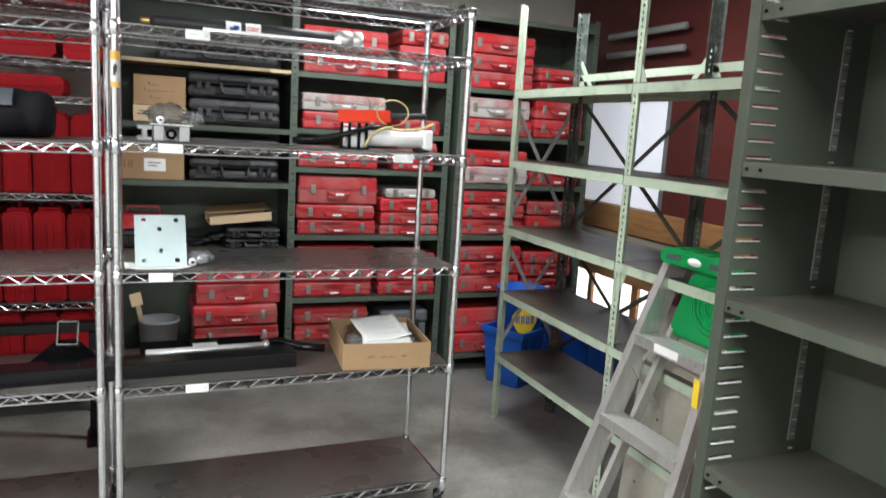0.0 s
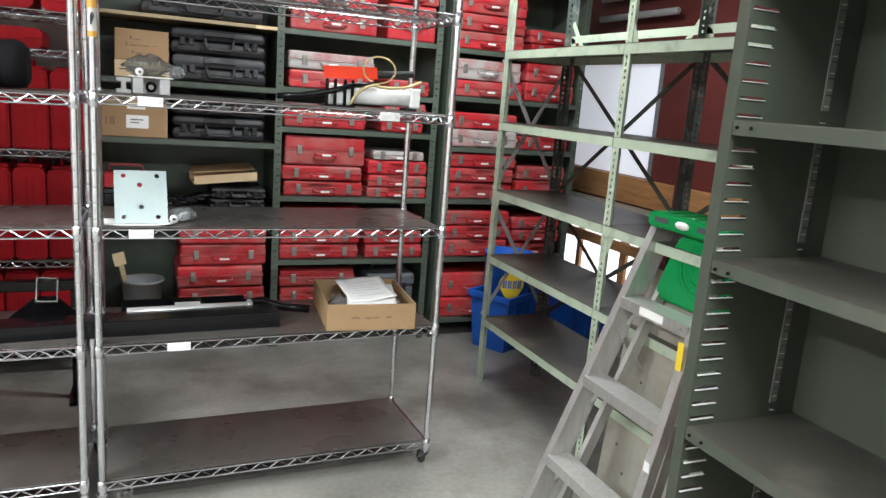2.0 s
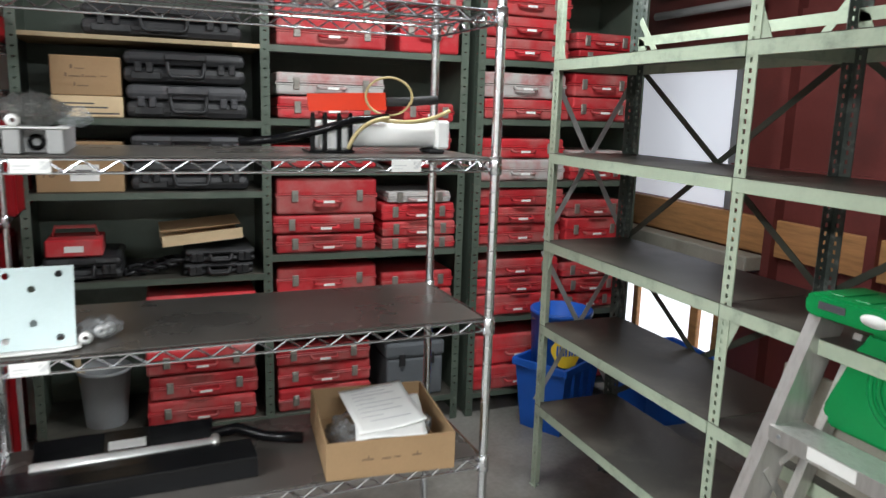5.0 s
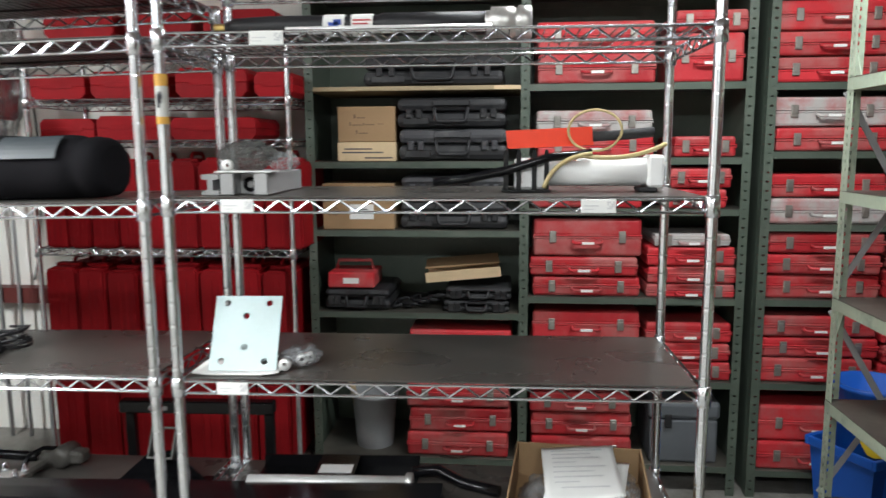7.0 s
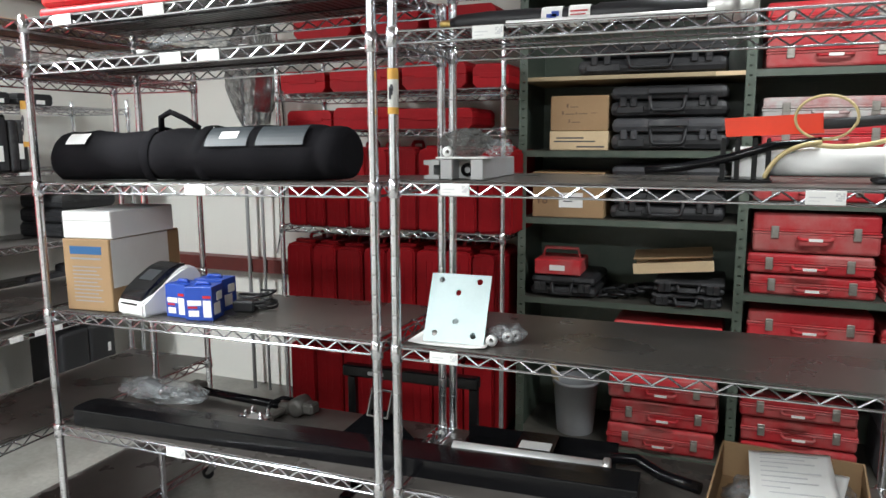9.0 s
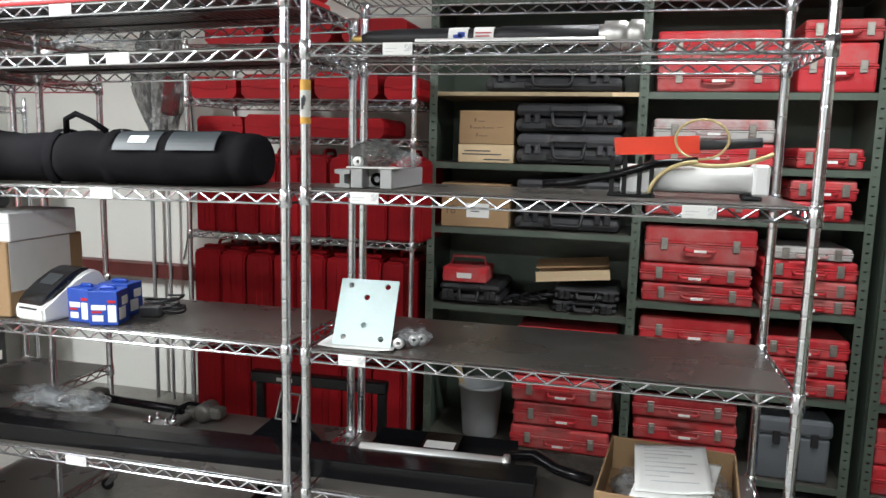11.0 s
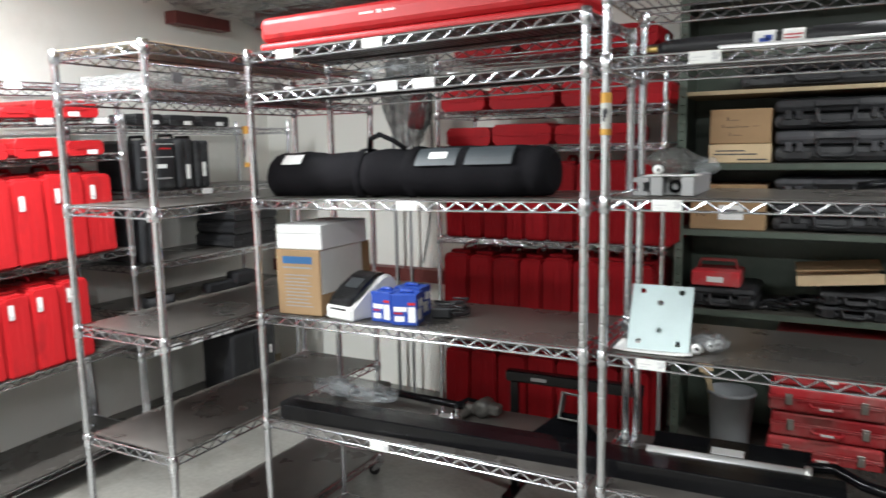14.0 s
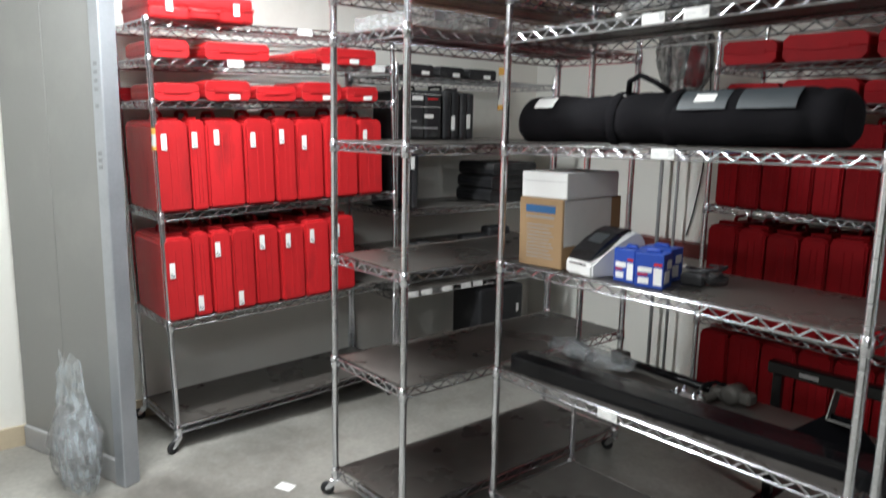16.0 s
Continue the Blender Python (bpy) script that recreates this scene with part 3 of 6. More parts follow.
def angle_post(parent, x, y, sx, sy, top, material, w=0.04):
    bm = bmesh.new()
    slotted(bm, x if sx > 0 else x - w, y, FLOOR, top, "x", w, 0.009, 0.012, 0.0254, 0.0025)
    slotted(bm, x, y if sy > 0 else y - w, FLOOR, top, "y", w, 0.009, 0.012, 0.0254, 0.0025)
    bbox(bm, x - 0.025 if sx < 0 else x - 0.005, y - 0.025 if sy < 0 else y - 0.005, FLOOR, x + (0.005 if sx < 0 else 0.025), y + (0.005 if sy < 0 else 0.025), FLOOR + 0.003)
    return part("post", bm, material, parent)


def strap(bm, a, b, w=0.022, t=0.003):
    a, b = Vector(a), Vector(b)
    d = (b - a).normalized()
    side = d.cross(Vector((0, 1, 0)) if abs(d.x) > abs(d.y) else Vector((1, 0, 0))).normalized()
    n = d.cross(side)
    vs = [bm.verts.new(p + side * (s * w / 2) + n * (k * t / 2)) for p in (a, b) for k in (-1, 1) for s in (-1, 1)]
    for q in ((0, 1, 3, 2), (4, 6, 7, 5), (0, 4, 5, 1), (2, 3, 7, 6), (0, 2, 6, 4), (1, 5, 7, 3)):
        bm.faces.new([vs[i] for i in q])


def open_unit():
    """Light green open shelving of perforated angle, two bays, along the aisle."""
    xf, xr, top = 1.795, 2.165, 2.2
    ys = (3.126, 2.155, 1.18)
    t = thing("open_shelving", pose(0, 0, 0), "light green perforated angle steel shelving, empty shelves", "shelving")
    for i, y in enumerate(ys):
        angle_post(t, xf, y, 1, -1 if i < 2 else 1, top, GREEN_LIGHT)
        # Rear posts get the darker green in place of their shade.
        angle_post(t, xr, y, -1, -1 if i < 2 else 1, top, GREEN_SHADED)
    for b, (y1, y0) in enumerate(zip(ys, ys[1:])):
        for z in (0.428, 0.766, 1.105, 1.445, 1.79):
            bm = bmesh.new()
            ya, yb = y0 + 0.003, y1 - 0.003
            for x in (xf - 0.003, xr + 0.001):
                bbox(bm, x, ya, z - 0.038, x + 0.002, yb, z - 0.001)
            bbox(bm, xf - 0.001, ya, z - 0.038, xf + 0.014, yb, z - 0.036)
            for y in (ya, yb - 0.002):
                bbox(bm, xf, y, z - 0.038, xr, y + 0.002, z - 0.002)
            s = part("shelf", bm, GREEN_LIGHT, t)
            box_part("shelf_top", (xf - 0.003, ya, z - 0.002, xr + 0.003, yb, z + 0.0005), GREEN_TOP, s, 0, "dark scuffed shelf top")
        bm = bmesh.new()
        for za, zb in ((1.1, 1.79), (0.43, 1.06)):
            strap(bm, (xr + 0.006, y0, za), (xr + 0.006, y1, zb))
            strap(bm, (xr + 0.01, y0, zb), (xr + 0.01, y1, za))
        part("back_brace", bm, GREEN_DARK, t, "crossed steel brace straps")
        bm = bmesh.new()
        bbox(bm, xr - 0.004, y0, 1.86, xr - 0.001, y1, 1.895)
        part("rear_rail", bm, GREEN_LIGHT, t)
    for y in ys[:2]:
        bm = bmesh.new()
        strap(bm, (xr - 0.002, y - 0.14 if y == ys[0] else y + 0.14, 1.795), (xr - 0.002, y - 0.005, 1.96), 0.025)
        part("top_strut", bm, GREEN_LIGHT, t)
    for i, y in enumerate(ys[:2]):
        bm = bmesh.new()
        for za, zb in ((1.11, 1.75), (0.44, 1.06)) if i == 0 else ():
            strap(bm, (xf, y + 0.004, za), (xr, y + 0.004, zb), 0.02)
            strap(bm, (xf, y + 0.008, zb), (xr, y + 0.008, za), 0.02)
        if i == 0:
            part("end_brace", bm, GREY_PAINT, t, "crossed blue-grey end brace")
        else:
            bm.free()
        for x, s in ((xf, 1), (xr, -1)):
            for z, k in ((1.792, 1), (1.066, -1)):
                bm = bmesh.new()
                prism(bm, [(y - 0.004, z), (y - 0.075, z), (y - 0.035, z + k * 0.085), (y - 0.004, z + k * 0.1)], "x", x + s * 0.003 - 0.001, x + s * 0.003 + 0.001)
                part("gusset", bm, GREEN_LIGHT, t)


open_unit()


def closed_unit():
    """Dark green closed shelving close to the aisle, with slotted inner flanges."""
    xf, xb, y0, y1, top = 1.337, 1.685, 0.175, 1.09, 2.2
    t = thing("closed_shelving", pose(0, 0, 0), "dark green closed steel shelving with empty shelves", "shelving")
    # Bright lips are added to stand in for light showing in the slots.
    lips = {}
    for w_ in (0.07, 0.013):
        bm = bmesh.new()
        bbox(bm, 0, -0.003, -0.0008, w_, 0.003, 0.0008)
        lips[w_] = mesh_of("slot_lip", bm, ALU_BRIGHT)
    for y, s in ((y1, -1), (y0, 1)):
        bm = bmesh.new()
        slotted(bm, xf + 0.002, y, FLOOR, top, "x", 0.085, 0.07, 0.0065, 0.0381)
        bbox(bm, xb - 0.1, y - 0.001, FLOOR, xb - 0.055, y + 0.001, top)
        bbox(bm, xf + 0.087, y - 0.001, FLOOR, xb - 0.1, y + 0.001, top)
        bbox(bm, xb - 0.055, y - 0.001, FLOOR, xb, y + 0.001, top)
        part("side_panel", bm, GREEN_DARK, t)
        z = FLOOR + 0.0381 - 0.0065
        while z < top - 0.02:
            for x_, w_ in ((xf + 0.0095, 0.07), (xb - 0.083, 0.013)):
                part("slot_lip", lips[w_], ALU_BRIGHT, t, "bright added lip for the light showing in the slot", pose(x_, y + s * 0.003, z - 0.0004))
            z += 0.0381
        for za, zb in zip((0.09, 0.402, 0.812, 1.227, 1.542, 1.882), (0.366, 0.776, 1.19, 1.506, 1.846, 2.19)):
            bm = bmesh.new()
            z = za + 0.035
            while z < zb:
                z2 = min(z + 0.0341, zb)
                bbox(bm, xb - 0.088, y + min(0.001 * s, s * 0.004), z, xb - 0.066, y + max(0.001 * s, s * 0.004), z2)
                bbox(bm, xb - 0.088, y + min(0.001 * s, s * 0.004), z2, xb - 0.083, y + max(0.001 * s, s * 0.004), z2 + 0.004)
                z += 0.0381
            part("rear_strip", bm, WORN_GALV, t, "dull galvanised slotted strip")
        bm = bmesh.new()
        ya, yb = sorted((y + s * 0.002, y - s * 0.03))
        bbox(bm, xf - 0.0015, ya, FLOOR, xf + 0.0015, yb, top)
        part("front_flange", bm, GREEN_DARK, t)
        bm = bmesh.new()
        ya, yb = sorted((y + s * 0.0, y + s * 0.02))
        for z in (0.4, 0.81, 1.22, 1.54, 1.88):
            for dx in (0.02, 0.06):
                rod(bm, (xf - 0.002 + dx * 0, y + s * dx, z - 0.015), (xf - 0.006, y + s * dx, z - 0.015), 0.004, 8)
        part("shelf_bolts", bm, BLACK_STEEL, t)
    box_part("back_panel", (xb, y0, FLOOR + 0.002, xb + 0.002, y1, top), GREEN_DARK, t)
    for z in (0.4, 0.81, 1.225, 1.54, 1.88):
        bm = bmesh.new()
        bbox(bm, xf, y0 + 0.004, z - 0.032, xf + 0.002, y1 - 0.004, z - 0.002)
        bbox(bm, xf + 0.002, y0 + 0.004, z - 0.032, xf + 0.016, y1 - 0.004, z - 0.03)
        s = part("shelf", bm, GREEN_DARK, t)
        box_part("shelf_top", (xf, y0 + 0.004, z - 0.002, xb - 0.001, y1 - 0.004, z + 0.0005), GREEN_TOP, s, 0, "dusty scuffed shelf top")


closed_unit()


# ---- cases ----
MESHES = {}


def cached(key, build, material):
    if key not in MESHES:
        bm = bmesh.new()
        build(bm)
        MESHES[key] = mesh_of(key[0], bm, material)
    return MESHES[key]


def flat_case(m, w, d, h, red, label, group, latch=LATCH, tag=True, dark=False, lid_mat=None):
    """A latched case lying flat: its front at y = 0, its base at z = 0."""
    w, d, h = round(w, 3), round(d, 3), round(h, 3)
    t = thing("tool_case", m, label, "tool case", group)
    lid_mat = lid_mat or red
    bv = min(0.012, h * 0.14) if not dark else min(0.026, h * 0.24)

    def base(bm):
        bbox(bm, 0, 0, 0.0, w, d, h * 0.52 - 0.0012, bv, 2)
        if not dark:
            bbox(bm, -0.002, -0.003, h * 0.52 - 0.009, w + 0.002, d + 0.002, h * 0.52 - 0.0013, 0.002)
        else:
            bbox(bm, w * 0.06, -0.005, h * 0.1, w * 0.3, 0.004, h * 0.36, 0.004)
            bbox(bm, w * 0.35, -0.005, h * 0.06, w * 0.65, 0.004, h * 0.16, 0.003)

    def lid(bm):
        bbox(bm, 0.001, 0.002, h * 0.52 + 0.0012, w - 0.001, d - 0.002, h, bv, 2)
        if not dark:
            bbox(bm, -0.002, -0.003, h * 0.52 + 0.0013, w + 0.002, d + 0.002, h * 0.52 + 0.008, 0.002)
        else:
            bbox(bm, w * 0.33, -0.009, h * 0.72, w * 0.67, 0.004, h * 0.93, 0.004)

    part("base", cached(("base", w, d, h, red.name), base, red), red, t)
    part("lid", cached(("lid", w, d, h, lid_mat.name), lid, lid_mat), lid_mat, t)

    def catch(bm):
        bbox(bm, -0.0145, -0.0075, -0.026, 0.0145, -0.002, 0.024, 0.002)
        bbox(bm, -0.01, -0.0105, -0.012, 0.01, -0.007, 0.012, 0.001)

    if dark:
        def block(bm):
            bbox(bm, -0.014, -0.013, -0.024, 0.014, -0.002, 0.018, 0.004)
            bbox(bm, -0.009, -0.0155, -0.004, 0.009, -0.012, 0.014, 0.0015)

        for k in (0.12, 0.21, 0.79, 0.88):
            part("latch", cached(("block", latch.name), block, latch), latch, t, "", pose(w * k, 0, h * 0.5))
    for k in () if dark else (0.18, 0.82):
        part("latch", cached(("latch", latch.name), catch, latch), latch, t, "", pose(w * k, 0, h * 0.52))
    hw = min(0.06, w * 0.18)

    def grip(bm):
        tube(bm, [(-hw, -0.001, 0), (-hw, -0.018, -0.003), (-hw * 0.85, -0.026, -0.006), (hw * 0.85, -0.026, -0.006), (hw, -0.018, -0.003), (hw, -0.001, 0)], 0.0065, 6)

    def loop(bm):
        tube(bm, [(-hw, -0.002, h * 0.24), (-hw, -0.016, h * 0.22), (-hw * 0.9, -0.02, -h * 0.14), (-hw * 0.75, -0.021, -h * 0.2), (hw * 0.75, -0.021, -h * 0.2), (hw * 0.9, -0.02, -h * 0.14), (hw, -0.016, h * 0.22), (hw, -0.002, h * 0.24)], 0.008, 6)

    if dark:
        hw = w * 0.15
    hz = h * 0.4
    hd = part("handle", cached(("handle", round(hw, 3), h if dark else 0, red.name), loop if dark else grip, red), red, t, "", pose(w * 0.5, 0, hz))
    if tag:
        def tab(bm):
            bbox(bm, -hw * 0.42, -0.0345, -0.011, hw * 0.42, -0.0328, 0.0, 0.0005)
        part("tag", cached(("tag", round(hw, 3)), tab, PAPER), PAPER, hd, "white paper tag")
    return t


rnd = random.Random(7)


def stack(x, y, z, w, heights, reds, label, group, d=0.34, turn=0.0, wob=0.012, latch=LATCH):
    for h, r in zip(heights, reds):
        flat_case(pose(x + rnd.uniform(-wob, wob), y + rnd.uniform(0.0, 0.018), z + 0.0022, 0, 0, turn + rnd.uniform(-1.1, 1.1)), w, d, h - 0.006, r, label, group, latch)
        z += h


GRP = "red tool cases on the green shelving"
A, D_, S_ = RED_STEEL, RED_DUSTY, RED
LBL = "red painted steel tool case with two latches"
LBD = "dust-whitened red steel tool case with two latches"
YF = 3.845


def red_stack(x, z, w, heights, dusty=(), d=0.34):
    zz = z
    for i, h in enumerate(heights):
        dd = i in dusty
        stack(x, YF, zz, w, (h,), (D_ if dd else A,), LBD if dd else LBL, GRP, d)
        zz += h


# bay 2
red_stack(0.88, B2[5], 0.48, (0.125, 0.13))
red_stack(1.43, B2[5], 0.285, (0.2, 0.09))
red_stack(0.88, B2[4], 0.48, (0.1, 0.1), (1,))
red_stack(1.44, B2[4], 0.25, (0.09,))
red_stack(0.87, B2[3], 0.46, (0.1,))
red_stack(1.42, B2[3], 0.25, (0.085, 0.09))
red_stack(0.862, B2[2], 0.455, (0.09, 0.085, 0.165))
red_stack(1.345, B2[2], 0.365, (0.06, 0.075, 0.085))
red_stack(1.37, B2[2] + 0.22, 0.31, (0.055,), (0,))
red_stack(0.862, B2[1], 0.46, (0.09, 0.085, 0.13))
red_stack(1.345, B2[1], 0.36, (0.085, 0.08, 0.09))
red_stack(0.862, B2[0], 0.44, (0.11, 0.11, 0.1))
# bay 3
red_stack(1.835, B3[5], 0.46, (0.105, 0.1, 0.12))
red_stack(2.33, B3[5], 0.34, (0.075, 0.085))
red_stack(1.835, B3[4], 0.46, (0.1, 0.125), (1,))
red_stack(2.33, B3[4], 0.34, (0.12, 0.12))
red_stack(1.83, B3[3], 0.47, (0.11, 0.1), (0,))
red_stack(2.33, B3[3], 0.33, (0.09, 0.065), (1,))
red_stack(1.835, B3[2], 0.46, (0.105, 0.09, 0.09))
red_stack(2.33, B3[2], 0.34, (0.13, 0.09))
red_stack(1.83, B3[1], 0.47, (0.11, 0.09, 0.095))
red_stack(2.33, B3[1], 0.34, (0.09, 0.085, 0.08))
red_stack(1.83, B3[0], 0.47, (0.13, 0.16))
red_stack(2.33, B3[0], 0.34, (0.12, 0.12))
# bay 1
red_stack(0.315, B1[0], 0.455, (0.115, 0.115, 0.12, 0.12, 0.12))
GK = "black tool cases on the green shelving"


def black_stack(x, z, w, heights, y=YF, grey=()):
    for i, h in enumerate(heights):
        g = i in grey
        flat_case(pose(x + rnd.uniform(-0.006, 0.006), y + rnd.uniform(0, 0.015), z + 0.0022, 0, 0, rnd.uniform(-0.8, 0.8)), w, 0.34, h - 0.005, CASE_BLACK, "black moulded tool case with a grey lid" if g else "black moulded plastic tool case with latches", GK, CASE_GREY if g else CASE_BLACK, False, True, CASE_GREY if g else None)
        z += h


black_stack(0.285, B1[3], 0.47, (0.14, 0.13), grey=(0,))
black_stack(0.285, B1[2], 0.47, (0.125, 0.11), grey=(1,))
black_stack(0.14, B1[4], 0.6, (0.13,))
black_stack(0.48, B1[1], 0.29, (0.055, 0.055))
black_stack(-0.06, B1[1], 0.3, (0.1,))


def standing_case(m, w, d, h, label, group, sticker=None, material=RED):
    """A moulded case on its edge: spine at y = 0, width along x, handle on top."""
    w, d, h = round(w, 3), round(d, 3), round(h, 3)
    t = thing("tool_case", m, label, "tool case", group)
    def half(bm):
        c = min(0.035, d * 0.12)
        e = min(0.016, w * 0.14)
        prism(bm, [(0.001, 0), (w - 0.001, 0), (w - 0.001, h - c * 0.45), (w - 0.001 - e, h), (0.001 + e, h), (0.001, h - c * 0.45)], "y", 0, d)
        bmesh.ops.bevel(bm, geom=list(bm.edges), offset=min(0.01, w * 0.1), segments=2, affect="EDGES")
        bbox(bm, 0.001 + e, 0.06, h - 0.004, w - e - 0.001, d * 0.27, h + 0.012, 0.004)

    part("shell", cached(("shell", w, d, h, material.name), half, material), material, t)

    def seam(bm):
        for k, r in ((0.42, 0.0022), (0.64, 0.0016)):
            bbox(bm, w * k - 0.0025, -r, 0.03, w * k + 0.0025, 0.003, h - 0.05, 0.0008)

    part("seam_rib", cached(("seam", w, h, material.name), seam, material), material, t)

    def grip(bm):
        a, b = d * 0.3, d * 0.62
        tube(bm, [(0, a, -0.01), (0, a, 0.02), (0, a + 0.015, 0.032), (0, b - 0.015, 0.032), (0, b, 0.02), (0, b, -0.01)], 0.009, 6)

    part("handle", cached(("grip", d), grip, RED_DARK_SHADED), RED_DARK_SHADED, t, "dark red carrying handle", pose(w * 0.5, 0, h))
    if sticker is not None:
        def lab(bm):
            bbox(bm, -0.0115, -0.0032, -0.032, 0.0115, -0.0018, 0.032)
        st = part("sticker", cached(("sticker",), lab, PAPER), PAPER, t, "white paper sticker", pose(w * 0.27, -0.0012, h * sticker))

        def codes(bm):
            for i in range(3):
                for j in range(3):
                    if (i + j * 2) % 3:
                        bbox(bm, -0.008 + i * 0.0055, -0.0038, -0.028 + j * 0.0055, -0.004 + i * 0.0055, -0.003, -0.024 + j * 0.0055)
        part("print", cached(("codes",), codes, INK), INK, st, "printed code")
    return t


GW = "red cases on the wall rack"
LS = "upright red moulded plastic case with white sticker"


def wall_row(z, edges, h, stick):
    """Cases on the wall rack: edges are places along y."""
    for i, (a, b) in enumerate(zip(edges, edges[1:])):
        hh = h + rnd.uniform(-0.012, 0.006)
        standing_case(LEAN_W @ pose(-2.475 + rnd.uniform(-0.012, 0.004), a + 0.002, z, 0, 0, 90), b - a - 0.005, 0.37, hh, LS, GW, stick[i % len(stick)])


Z4 = W_LV[2] + 0.0215
wall_row(Z4, (1.578, 1.726, 1.798, 1.97, 2.114, 2.222, 2.37, 2.56, 2.712), 0.375, (0.77, 0.78, 0.81, 0.76, 0.79, 0.72, 0.75, 0.78))
Z5 = W_LV[1] + 0.0215
wall_row(Z5, (1.578, 1.71, 1.788, 1.884, 1.996, 2.119, 2.245, 2.384, 2.53), 0.365, (0.62, 0.16, 0.78, 0.14, 0.8, 0.81, 0.8, 0.82))


def small_case(m, w, d, h, label, group, material=RED, tag=False):
    t = thing("small_case", m, label, "tool case", group)
    c = h * 0.2

    def body(bm):
        prism(bm, [(0, c), (c, 0), (w - c, 0), (w, c), (w, h * 0.5), (0, h * 0.5)], "y", 0, d)
        bmesh.ops.bevel(bm, geom=list(bm.edges), offset=0.0022, segments=1, affect="EDGES")

    def lid(bm):
        prism(bm, [(0, h * 0.5 + 0.0004), (w, h * 0.5 + 0.0004), (w, h - c), (w - c, h), (c, h), (0, h - c)], "y", 0, d)
        bmesh.ops.bevel(bm, geom=list(bm.edges), offset=0.0022, segments=1, affect="EDGES")
        bbox(bm, w * 0.2, -0.004, h * 0.42, w * 0.8, 0.002, h * 0.62, 0.001)
    for n_, f_ in (("base", body), ("lid", lid)):
        bm = bmesh.new()
        f_(bm)
        part(n_, bm, material, t)
    if tag:
        box_part("sticker", (w * 0.5, -0.0058, h * 0.08, w * 0.5 + 0.05, -0.0044, h * 0.08 + 0.02), PAPER, t, 0, "white paper sticker")
    return t


def at_wall(y, z, back=0.0, turn=90):
    return LEAN_W @ pose(-2.475 - back, y, z + 0.015, 0, 0, turn)


LSM = "small flat red moulded plastic case"
for y, w, h, tg in ((1.602, 0.185, 0.07, 0), (1.81, 0.205, 0.085, 1), (2.04, 0.195, 0.065, 0), (2.265, 0.21, 0.085, 1), (2.507, 0.18, 0.068, 1)):
    small_case(at_wall(y, W_LV[3], 0.01, 90), w, 0.3, h, LSM, GW, RED, tg)
for y, w, h, tg in ((1.595, 0.16, 0.07, 0), (1.822, 0.29, 0.07, 0), (2.37, 0.31, 0.075, 1), (2.23, 0.12, 0.045, 0)):
    small_case(at_wall(y, W_LV[4], 0.01, 90), w, 0.3, h, LSM, GW, RED, tg)
flat_case(LEAN_W @ pose(-2.47, 1.6, W_LV[5] + 0.0155, 0, 0, 90), 0.44, 0.34, 0.105, RED, "red moulded case with white latches lying on top", GW, WHITE_PLASTIC, False)
small_case(LEAN_W @ pose(-2.82, 1.57, W_LV[3] + 0.0155, 0, 0, 90), 0.16, 0.1, 0.06, LSM, GW, RED_DARK_SHADED)

# far rack with red cases, their shade put into the darker red
GN = "red cases on the far wall rack"
for x, w, h in ((-1.23, 0.24, 0.1), (-0.965, 0.33, 0.11), (-0.6, 0.3, 0.12), (-0.27, 0.16, 0.1)):
    small_case(pose(x, 3.66, N_LV[4] + 0.0155), w, 0.32, h, LSM, GN, RED_DARK_SHADED)
for x, w, h in ((-1.15, 0.3, 0.1), (-0.8, 0.28, 0.11), (-0.47, 0.3, 0.1)):
    small_case(pose(x, 3.66, N_LV[5] + 0.0155), w, 0.32, h, LSM, GN, RED_DARK_SHADED)
for x, w, h in ((-1.2, 0.24, 0.09), (-0.95, 0.3, 0.1), (-0.63, 0.36, 0.09)):
    small_case(pose(x, 3.66, N_LV[3] + 0.0155), w, 0.32, h, LSM, GN, RED_DARK_SHADED)


def far_row(z, x0, widths, h):
    x = x0
    for w in widths:
        standing_case(pose(x, 3.655 + rnd.uniform(0, 0.015), z), w - 0.004, 0.38, h + rnd.uniform(-0.01, 0.008), "upright red moulded plastic case, colour darkened for shade", GN, None, RED_DARK_SHADED)
        x += w


far_row(N_LV[2] + 0.0155, -1.22, (0.115, 0.1, 0.12, 0.1, 0.115, 0.14, 0.12, 0.16, 0.165), 0.37)
far_row(N_LV[1] + 0.0215, -1.235, (0.15, 0.13, 0.14, 0.12, 0.15, 0.13, 0.14, 0.12), 0.44)
far_row(N_LV[0] + 0.0215, -1.235, (0.15, 0.15, 0.16, 0.15, 0.16, 0.15, 0.15), 0.4)


# ---- cartons and things on the green shelving ----
def bars(name, parent, rows, material, axis="y", at=0.0):
    """Unreadable writing as plain bars: rows of (a0, b0, a1, b1) on a face at y = at (axis y) or x = at."""
    for a0, b0, a1, b1 in rows:
        if axis == "y":
            box_part(name, (a0, at - 0.0008, b0, a1, at + 0.0004, b1), material, parent)
        else:
            box_part(name, (at - 0.0004, a0, b0, at + 0.0008, a1, b1), material, parent)


def carton(m, w, d, h, material, label, group="cartons", seam=True):
    t = thing("carton", m, label, "carton", group)
    bm = bmesh.new()
    bbox(bm, 0, 0, 0, w, d, h, 0.003)
    part("body", bm, material, t)
    if seam:
        box_part("tape", (0.0, d * 0.42, h - 0.0005, w, d * 0.58, h + 0.0008), CARD_LIGHT, t, 0, "parcel tape")
    return t


